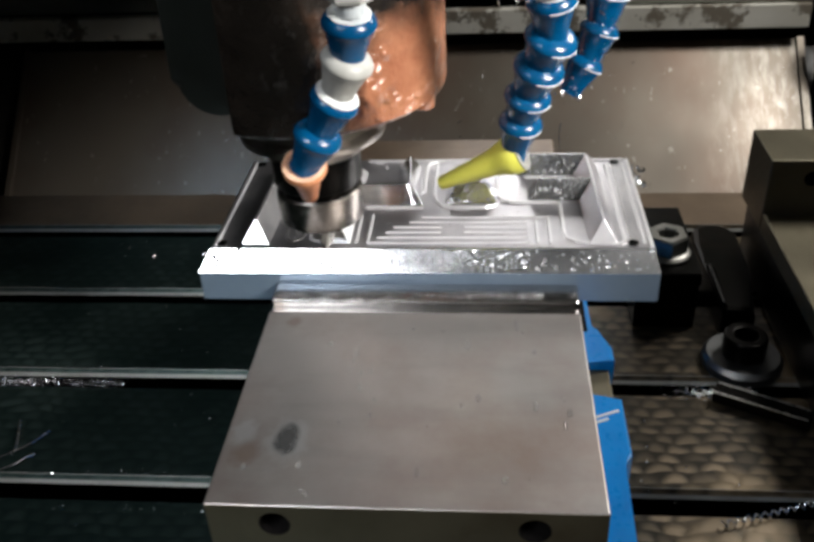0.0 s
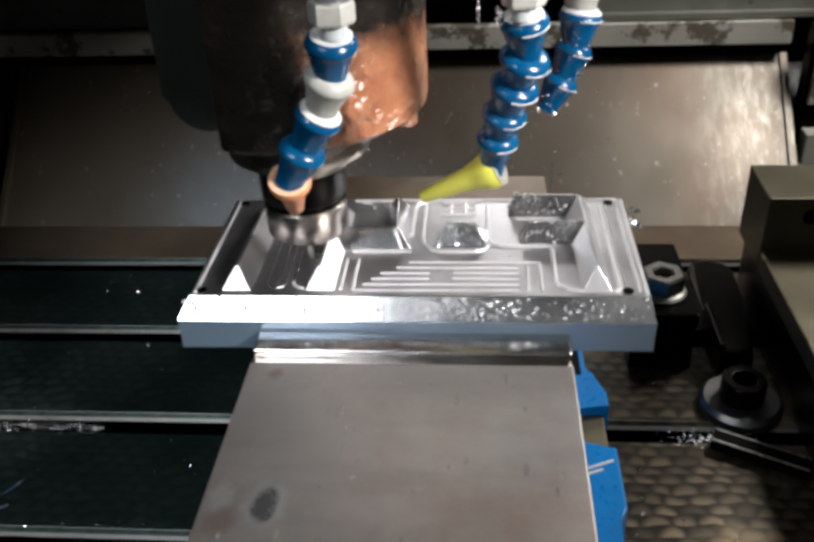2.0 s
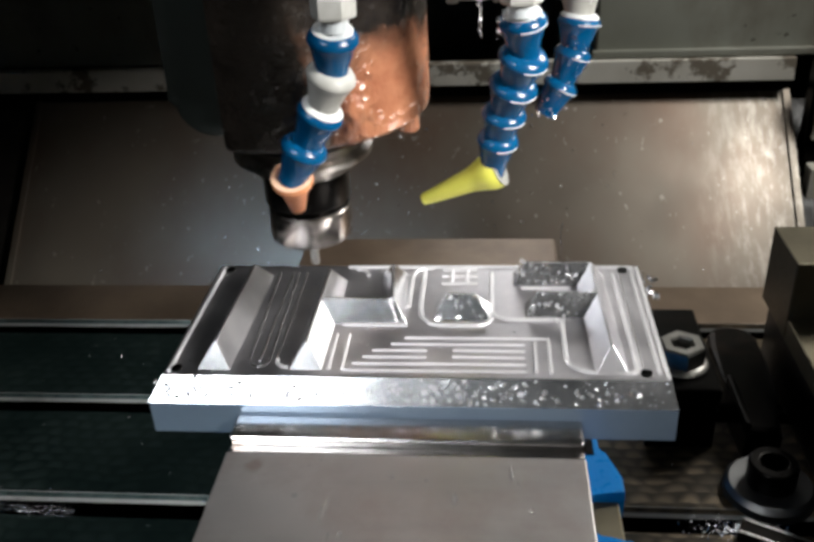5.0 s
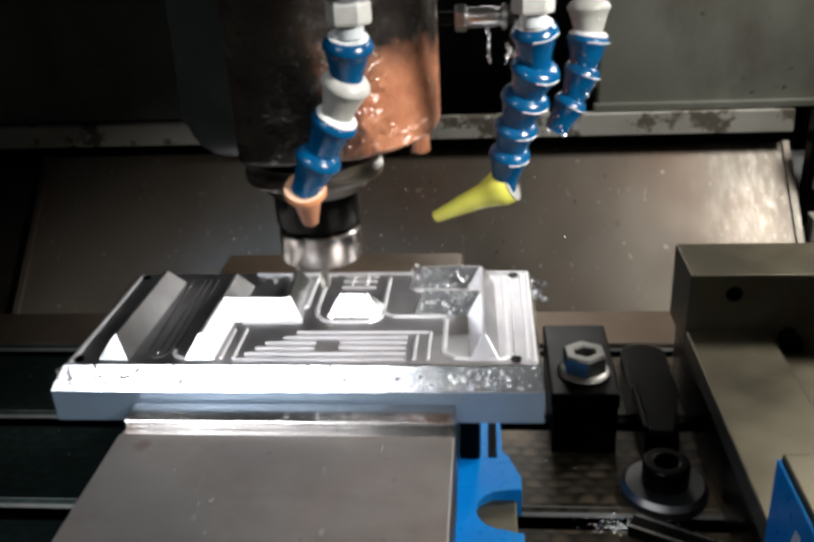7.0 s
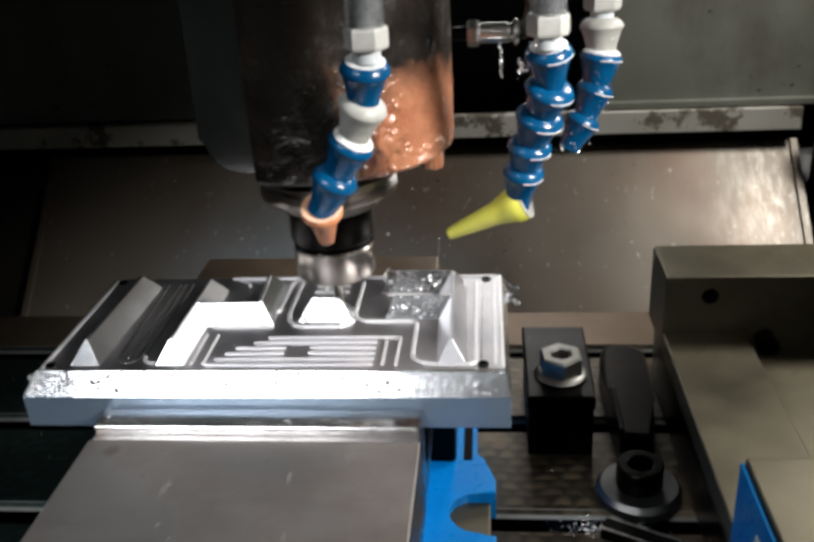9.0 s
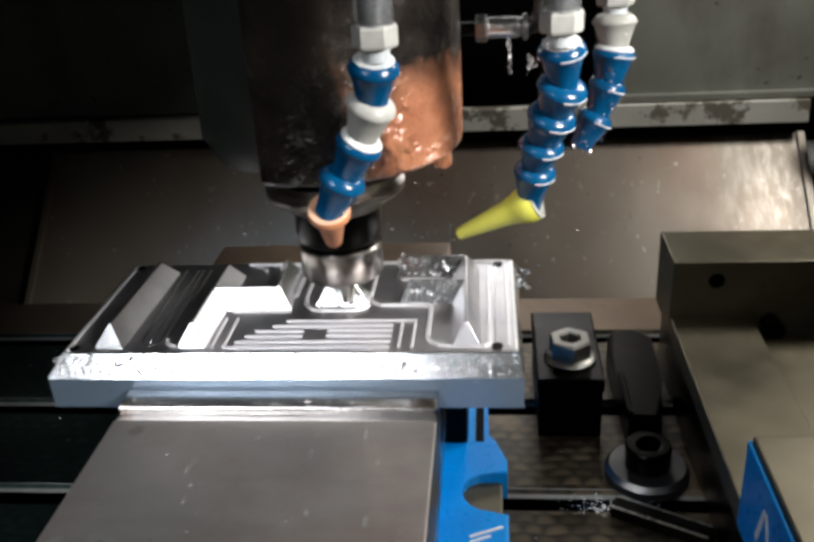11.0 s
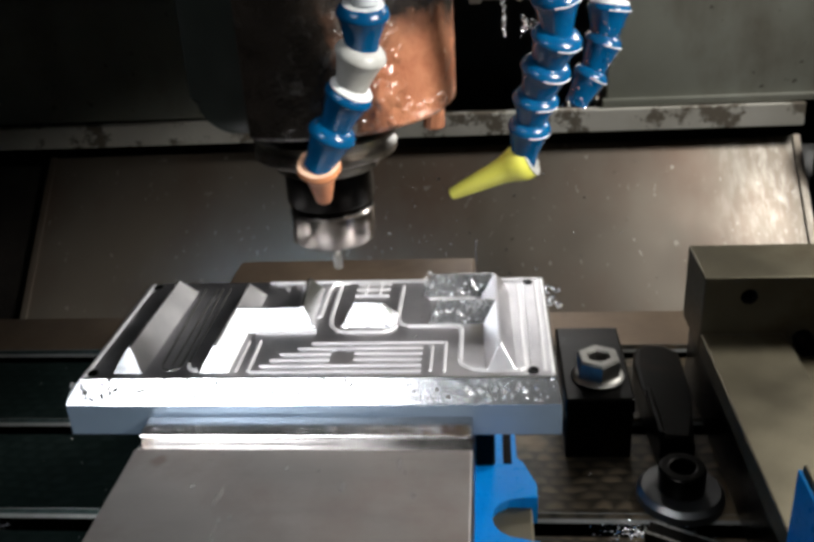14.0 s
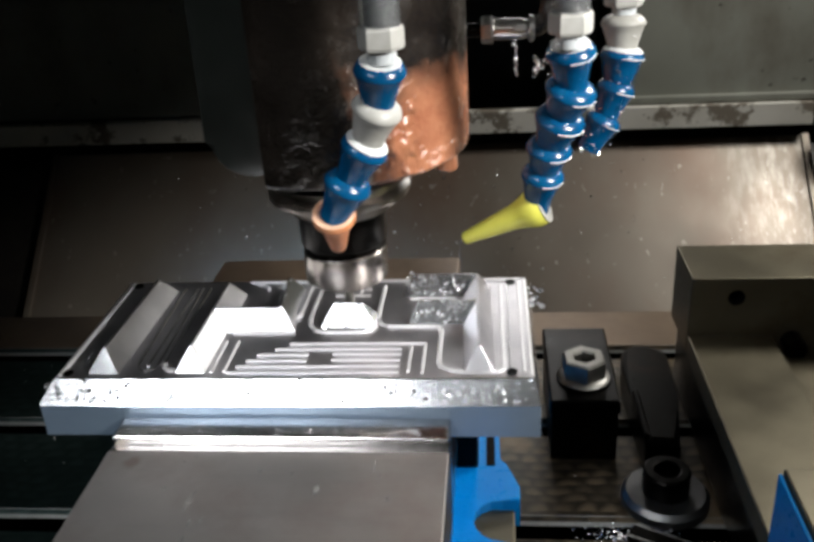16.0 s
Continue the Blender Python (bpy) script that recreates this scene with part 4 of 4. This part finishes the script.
def spindle_head():
    base = (AX, AY, 0.10)
    ob = thing("spindle_head", base, "oily brown cast spindle head of the milling machine", "spindle head", carrier=ON_HEAD)
    m = Matrix.Translation((AX, AY, 0))
    # nose: round towards the front and one side, flat on the other
    bm, rings = bmesh.new(), []
    for r, z in ((0.040, 0.1045), (0.0605, 0.1055), (0.0628, 0.1075), (0.0632, 0.1105), (0.0632, 0.60)):
        ring = []
        for k in range(72):
            a = 2 * math.pi * k / 72
            x, y = r * math.cos(a), r * math.sin(a)
            flat = -0.0200 + (0.0632 - r) * 0.3
            ring.append(bm.verts.new((AX + (flat + (x - flat) * 0.12 if x < flat else x), AY + y, z)))
        rings.append(ring)
    for p, q in zip(rings, rings[1:]):
        for k in range(72):
            bm.faces.new((p[k], p[(k + 1) % 72], q[(k + 1) % 72], q[k]))
    bm.faces.new(rings[0][::-1])
    bm.faces.new(rings[-1])
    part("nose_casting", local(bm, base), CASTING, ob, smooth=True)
    # head behind it, lower and rounded at its free flank
    out = [(0.040, 0.80), (0.040, 0.116), (0.036, 0.112), (-0.012, 0.112), (-0.026, 0.096)]
    for k in range(8):
        a = radians(270 - 90 * k / 7)
        out.append((-0.043 + 0.020 * math.cos(a), 0.114 + 0.020 * math.sin(a)))
    out.append((-0.063, 0.80))
    b = extrude_outline(out, 0.0, 0.642, 0.006)
    b.transform(Matrix.Translation((0, 0.70, 0)) @ Matrix.Rotation(radians(90), 4, "X"))
    part("head_casting", local(b, base), COVER, ob, "dark grey-green enamelled head casting", smooth=True)
    part("nose_ring", local(lathe([(0.029, 0.0935), (0.0305, 0.0945), (0.0305, 0.1050)], 48, m), base), BLACK, ob, smooth=True)
    bolt = lathe([(0.0045, 0.0880), (0.0055, 0.0890), (0.0055, 0.1060)], 20, Matrix.Translation((0.047, 0.085, 0)))
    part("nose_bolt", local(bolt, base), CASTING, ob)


def tool_holder():
    base = (AX, AY, 0.0149)
    ob = thing("tool_holder", base, "steel collet chuck with a slender end mill in the spindle", "tool holder", carrier=ON_HEAD)
    m = Matrix.Translation((AX, AY, 0))
    part("flange", local(lathe([(0.0300, 0.0815), (0.0338, 0.0830), (0.0342, 0.0838), (0.0342, 0.0862), (0.0305, 0.0880), (0.0305, 0.0897), (0.0342, 0.0912), (0.0342, 0.0930), (0.0330, 0.0936)], 56, m), base), FLANGE, ob, "dark grooved tool flange", smooth=True)
    part("collar", local(lathe([(0.0235, 0.0750), (0.0250, 0.0760), (0.0250, 0.0813)], 48, m), base), FLANGE, ob, "dark turned collar", smooth=True)
    part("chuck_body", local(lathe([(0.0205, 0.0575), (0.0215, 0.0590), (0.0215, 0.0748)], 48, m), base), BLACK, ob, smooth=True)
    part("groove", local(lathe([(0.0185, 0.0545), (0.0185, 0.0574)], 40, m), base), BLACK, ob)
    part("collet_nut", local(lathe([(0.0165, 0.0370), (0.0198, 0.0376), (0.0208, 0.0390), (0.0208, 0.0535), (0.0200, 0.0544)], 56, m), base), NUT, ob, "polished dark collet nut", smooth=True)
    tool = bmesh.new()
    steps, rings = 20, []
    for k in range(14):
        z = 0.0195 + 0.0180 * k / 13
        ring = []
        for j in range(steps):
            a = 2 * math.pi * j / steps
            r = 0.0024 - 0.0007 * max(0.0, math.cos(2 * (a - 160 * (z - 0.0149)))) ** 2 * (1 if k < 10 else 0)
            ring.append(tool.verts.new((AX + r * math.cos(a), AY + r * math.sin(a), z)))
        rings.append(ring)
    for a, b in zip(rings, rings[1:]):
        for j in range(steps):
            tool.faces.new((a[j], a[(j + 1) % steps], b[(j + 1) % steps], b[j]))
    tool.faces.new(rings[0][::-1])
    tool.faces.new(rings[-1])
    part("end_mill", local(tool, base), ZINC, ob, "fluted end mill", smooth=True)


def bead(a, b, w):
    # one joint of a ball-and-socket hose, from its wide rim at a towards b
    h = (Vector(b) - Vector(a)).length
    r = w / 2
    g = min(h, 0.016)
    prof = [(r * 0.5, -g * 0.22), (r * 0.76, -g * 0.18), (r * 0.91, -g * 0.10), (r * 0.99, -g * 0.02), (r * 1.03, g * 0.05), (r * 1.015, g * 0.09), (r * 0.94, g * 0.15), (r * 0.84, g * 0.36), (r * 0.74, g * 0.58), (r * 0.68, g * 0.78), (r * 0.66, h * 0.86), (r * 0.66, h * 1.02)]
    return lathe(prof, 28, along(a, b))


def hose(name, label, top, joints, nozzle, nozzle_mat, nozzle_label, crusted=()):
    base = Vector(top)
    ob = thing(name, base, label, "hose", "coolant hoses", carrier=ON_HEAD)
    x, y, z = top
    part("clear_tube", local(lathe([(0.0072, z), (0.0072, 0.385)], 20, Matrix.Translation((x, y, 0))), base), CLEAR, ob, "clear plastic tube", smooth=True)
    # bright core added inside for the tube's vertical highlights
    part("tube_core", local(lathe([(0.0042, z), (0.0042, 0.384)], 16, Matrix.Translation((x, y, 0))), base), BRIGHT, ob)
    part("hex_fitting", local(hexagon(0.0084, z - 0.0080, z + 0.0003, Matrix.Translation((x, y, 0))), base), HOSE_GREY, ob, "pale grey hexagon fitting")
    part("collar", local(lathe([(0.0052, z - 0.013), (0.0052, z - 0.0084)], 24, Matrix.Translation((x, y, 0))), base), LIME, ob, "thread white with dried coolant")
    for (p, w, mat), nxt in zip(joints, [j[0] for j in joints[1:]] + [nozzle[0]]):
        joint = part("joint", local(bead(p, nxt, w), base), mat, ob, "pale grey hose joint" if mat is HOSE_GREY else "", smooth=True)
        if mat is HOSE_BLUE and nozzle_mat is not ORANGE:
            # white arc painting in the glint on the lip's front, towards +x
            m, g = along(p, nxt), min((Vector(nxt) - Vector(p)).length, 0.016)
            for lo, hi, wide in ((0.72, 1.0, 0.00030),):
                run = []
                for k in range(-24, 25):
                    a = 2 * math.pi * k / 48
                    q = m @ Vector((w * 0.515 * math.cos(a), w * 0.515 * math.sin(a), g * 0.05))
                    d = (q - m @ Vector((0, 0, g * 0.05))).normalized().dot(Vector((0.55, -0.83, 0)))
                    run.append((d, q))
                start = max(range(len(run)), key=lambda i: -run[i][0])
                run = run[start:] + run[1:start]
                arc = [q for d, q in run if lo < d <= hi + 0.05]
                if len(arc) > 2:
                    part("lip_glint", local(tube(arc, wide, 6), base), LIME, joint, "white arc painted as a glint on the lip", smooth=True)
        if p in crusted:
            h = (Vector(nxt) - Vector(p)).length
            part("scale_ring", local(lathe([(w * 0.25, -h * 0.255), (w * 0.388, -h * 0.212), (w * 0.462, -h * 0.125), (w * 0.455, -h * 0.10)] if p is not joints[0][0] else [(w * 0.25, -h * 0.235), (w * 0.36, -h * 0.205), (w * 0.405, -h * 0.175), (w * 0.38, -h * 0.16)], 28, along(p, nxt), cap=False), base), LIME, joint, "white dried coolant scale", smooth=True)
    if nozzle_mat:
        a, b, ra, rb = nozzle
        h = (Vector(b) - Vector(a)).length
        prof = [(ra * 0.70, -h * 0.06), (ra * 0.96, -h * 0.10), (ra, -h * 0.04), (ra, h * 0.04), (ra * 0.82, h * 0.16), (ra * 0.66, h * 0.30), (rb * 1.12, h * 0.97), (rb * 0.95, h), (rb * 0.6, h * 0.985)]
        part("nozzle_mouth", local(lathe([(ra * 0.66, -h * 0.02), (ra * 0.98, -h * 0.115), (ra * 0.80, -h * 0.13), (ra * 0.62, -h * 0.07)], 32, along(a, b), cap=False), base), HOSE_GREY if nozzle_mat is YELLOW else PALE_ORANGE, ob, "pale mouth", smooth=True)
        part("nozzle", local(lathe(prof, 32, along(a, b)), base), nozzle_mat, ob, nozzle_label, smooth=True)


def hoses():
    B, G = HOSE_BLUE, HOSE_GREY
    hose("coolant_hose", "blue jointed coolant hose with an orange nozzle, hanging beside the spindle", (0.0310, -0.0128, 0.1755),
         [((0.0295, -0.0105, 0.1600), 0.0192, B), ((0.0272, -0.0065, 0.1445), 0.0192, G), ((0.0208, -0.0025, 0.1282), 0.0188, B), ((0.0124, 0.0005, 0.1125), 0.0192, B)],
         ((0.0050, 0.003, 0.0975), (0.0037, 0.013, 0.0795), 0.0090, 0.0032), ORANGE, "soft orange nozzle", ((0.0208, -0.0025, 0.1282), (0.0295, -0.0105, 0.1600)))
    hose("coolant_hose", "blue jointed coolant hose with a long yellow nozzle", (0.0990, 0.0117, 0.1735),
         [((0.0997, 0.0165, 0.1580), 0.0188, B), ((0.1008, 0.021, 0.1420), 0.0205, B), ((0.0970, 0.0255, 0.1290), 0.0205, B), ((0.0932, 0.0300, 0.1155), 0.0190, B), ((0.0908, 0.0340, 0.1025), 0.0180, B)],
         ((0.0880, 0.0390, 0.0850), (0.0562, 0.045, 0.0683), 0.0086, 0.0027), YELLOW, "long yellow nozzle", ((0.0997, 0.0165, 0.1580),))
    hose("coolant_hose", "blue jointed coolant hose crusted with chips, without a nozzle", (0.1265, 0.070, 0.1730),
         [((0.1265, 0.0695, 0.1585), 0.0190, G), ((0.1266, 0.0685, 0.1445), 0.0190, B), ((0.1245, 0.0676, 0.1300), 0.0170, B), ((0.1195, 0.0668, 0.1155), 0.0162, B)],
         ((0.1130, 0.066, 0.1030), (0.111, 0.066, 0.099), 0.006, 0.004), None, "", ((0.1266, 0.0685, 0.1445),))


def chip_crust():
    # chips stuck to the third hose and the hose fittings
    rnd = random.Random(21)
    random.seed(22)
    bm = bmesh.new()
    path = [Vector(p) for p in ((0.1265, 0.0695, 0.162), (0.1266, 0.0685, 0.1445), (0.1245, 0.0676, 0.130), (0.1195, 0.0668, 0.1155), (0.1130, 0.066, 0.103))]
    for k in range(150):
        i = rnd.choice((0, 1, 1, 1, 2, 2, 3))
        p = path[i].lerp(path[i + 1], rnd.random())
        a = rnd.uniform(-2.6, 0.6)
        d = Vector((math.cos(a), math.sin(a), 0))
        flake(bm, p + d * rnd.uniform(0.0058, 0.0080), rnd.uniform(0.0003, 0.0009), d)
    for k in range(26):
        flake(bm, Vector((0.0985 + rnd.uniform(-0.008, 0.008), 0.008 + rnd.uniform(0, 0.003), 0.1605 + rnd.uniform(-0.002, 0.003))), rnd.uniform(0.0003, 0.0009), (0, -1, 0.4))
    for k in range(14):
        flake(bm, Vector((0.1135 + rnd.gauss(0, 0.003), 0.0605, 0.1035 + rnd.gauss(0, 0.002))), rnd.uniform(0.0003, 0.0008), (0, -1, 0.4))
    base = Vector((0.12, 0.066, 0.13))
    ob = tagged(part("chip_crust", local(bm, base), CHIP), "bright chips stuck to the coolant hoses", "chips", kind="stuff")
    ob.location = base
    ON_HEAD.append((ob, base))


def guard_specks():
    rnd = random.Random(31)
    random.seed(32)
    bm = bmesh.new()
    for k in range(300):
        u, v = rnd.uniform(-0.40, 0.43), -rnd.uniform(0.0, 0.42)
        if k > 130:
            u, v = rnd.gauss(-0.03, 0.09), -rnd.uniform(0.02, 0.3)
        flake(bm, (u, v, 0.0004), rnd.uniform(0.0005, 0.0019))
    bm.transform(Matrix.Translation((0, 0.754, -0.117)) @ Matrix.Rotation(SLOPE, 4, "X"))
    base = Vector((0, 0.60, -0.25))
    ob = tagged(part("swarf", local(bm, base), CHIP), "fine chips and drops sticking to the sloping guard", "chips", kind="stuff")
    ob.location = base


def wire_chip():
    base = (0.066, 0.146, -0.006)
    ob = thing("coiled_chip", base, "thin upright wire of aluminium on the rear jaw", "chip", carrier=ON_TABLE)
    part("wire", local(tube([(0.066, 0.146, -0.0062), (0.0662, 0.146, 0.002), (0.0655, 0.1458, 0.010), (0.0664, 0.1455, 0.017)], 0.0004, 6), base), CHIP, ob)


def string_chips():
    # long thin strands lying on the table
    for pts in (((-0.2614, 0.0100, 0.0050), (-0.2600, 0.0040, 0.0032), (-0.2566, -0.0091, 0.0008), (-0.2570, -0.0140, 0.0006)),
                ((-0.2640, -0.0170, 0.0006), (-0.2553, -0.0132, 0.0022), (-0.2473, -0.0067, 0.0026), (-0.2419, 0.0062, 0.0008)),
                ((-0.2620, -0.0290, 0.0006), (-0.2506, -0.0231, 0.0018), (-0.2460, -0.0180, 0.0022), (-0.2430, -0.0140, 0.0010))):
        base = (pts[1][0], pts[1][1], TOP)
        ob = thing("string_chip", base, "long thin strand of aluminium swarf on the table", "chip", "string chips", carrier=ON_TABLE)
        part("strand", local(tube([(x, y, TOP + z) for x, y, z in pts], 0.0006, 6), base), CHIP, ob)


def pipe_elbow():
    # brass-like union on the head's flank
    y = 0.14
    base = (0.075, y, 0.15)
    ob = thing("pipe_union", base, "grey metal pipe union with an elbow and chips hanging from it", "pipe fitting", carrier=ON_HEAD)
    m = Matrix.Translation((0.0515, y, 0.1440)) @ Matrix.Rotation(radians(90), 4, "Y")
    part("stub", local(lathe([(0.0036, 0), (0.0036, 0.0140)], 20, m), base), BLACK, ob, "dark pipe stub", smooth=True)
    part("union_nut", local(hexagon(0.0072, 0.0130, 0.0192, m), base), BRIGHT, ob)
    part("union", local(lathe([(0.0050, 0.0192), (0.0054, 0.0200), (0.0054, 0.0345), (0.0048, 0.0352), (0.0048, 0.0372)], 24, m), base), BRIGHT, ob, smooth=True)
    part("ring", local(lathe([(0.0050, 0.0372), (0.0068, 0.0376), (0.0068, 0.0396), (0.0052, 0.0402)], 24, m), base), BRIGHT, ob, smooth=True)
    pts = [(0.0905 + 0.008 * math.sin(radians(a)), y, 0.1520 - 0.008 * math.cos(radians(a))) for a in range(0, 91, 15)] + [(0.0985, y, 0.17), (0.0985, y, 0.38)]
    part("elbow", local(tube(pts, 0.0045, 16), base), GUNMETAL, ob, "dark pipe elbow", smooth=True)
    chips = bmesh.new()
    rnd = random.Random(3)
    random.seed(4)
    for k in range(30):
        flake(chips, (0.0820 + rnd.uniform(-0.0008, 0.0008), y - 0.004, 0.139 - 0.019 * k / 30), rnd.uniform(0.0005, 0.0013), (0, -1, 0))
    for k in range(22):
        flake(chips, (0.0933 + rnd.gauss(0, 0.0022), y - 0.01, 0.127 + rnd.gauss(0, 0.0025)), rnd.uniform(0.0005, 0.0018), (rnd.uniform(-1, 1), -1, 0.3))
    part("chip_tuft", local(chips, base), CHIP, ob, "bright chips hanging from the union")


enclosure()
guide_post()
machine_table()
vice()
vice_beside()
workpiece()
hex_clamp()
cap_screw()
strap_clamp()
coil_chips()
swarf()
coolant_drops()
spindle_head()
tool_holder()
hoses()
chip_crust()
wire_chip()
string_chips()
guard_specks()
pipe_elbow()

TABLE_ROWS = (
    (0.0, 0.0567, 0.0631),
    (0.5, 0.0602, 0.0574),
    (1.0, 0.0608, 0.0475),
    (1.5, 0.0609, 0.0375),
    (2.0, 0.0610, 0.0275),
    (2.5, 0.0607, 0.0180),
    (3.0, 0.0611, 0.0081),
    (3.2, 0.0614, 0.0055),
    (4.5, 0.0612, -0.0195),
    (4.9, 0.0616, -0.0262),
    (5.3, 0.0617, -0.0261),
    (5.5, 0.0568, -0.0199),
    (6.0, 0.0323, -0.0019),
    (6.5, 0.0049, -0.0016),
    (7.0, 0.0000, 0.0000),
    (7.5, 0.0008, -0.0001),
    (8.0, -0.0015, -0.0013),
    (8.5, -0.0111, -0.0007),
    (9.4, -0.0285, -0.0010),
    (9.65, -0.0310, 0.0020),
    (10.35, -0.0315, 0.0175),
    (10.55, -0.0285, 0.0195),
    (10.8, -0.0237, 0.0197),
    (11.0, -0.0199, 0.0195),
    (11.5, -0.0098, 0.0193),
    (12.0, -0.0015, 0.0182),
    (12.5, 0.0005, 0.0114),
    (13.0, 0.0004, 0.0026),
    (13.5, -0.0000, 0.0013),
    (14.0, -0.0015, 0.0021),
    (14.5, -0.0011, 0.0027),
    (15.0, -0.0013, 0.0034),
    (15.5, -0.0074, 0.0026),
    (16.0, -0.0165, 0.0027),
)
HEAD_ROWS = (
    (0.0, -0.0082),
    (0.5, -0.0086),
    (1.0, -0.0088),
    (1.5, -0.0091),
    (2.0, -0.0094),
    (2.5, -0.0098),
    (3.0, -0.0104),
    (3.2, -0.0097),
    (4.5, -0.0095),
    (4.9, -0.0060),
    (5.3, 0.0147),
    (5.5, 0.0191),
    (6.0, 0.0198),
    (6.5, 0.0201),
    (7.0, 0.0000),
    (7.5, -0.0041),
    (8.0, -0.0070),
    (8.5, -0.0066),
    (9.4, -0.0062),
    (10.35, -0.0054),
    (10.8, -0.0051),
    (11.0, -0.0054),
    (11.5, -0.0059),
    (12.0, -0.0062),
    (12.5, -0.0062),
    (13.0, -0.0058),
    (13.5, 0.0095),
    (14.0, 0.0172),
    (14.5, -0.0014),
    (15.0, -0.0050),
    (15.5, -0.0049),
    (16.0, -0.0050),
)


def motions():
    for ob, base in ON_TABLE:
        walk(ob, [(t, Matrix.Translation(base + Vector((dx, dy, 0)))) for t, dx, dy in TABLE_ROWS])
    for ob, base in ON_HEAD:
        walk(ob, [(t, Matrix.Translation(base + Vector((0, 0, dz)))) for t, dz in HEAD_ROWS])


motions()
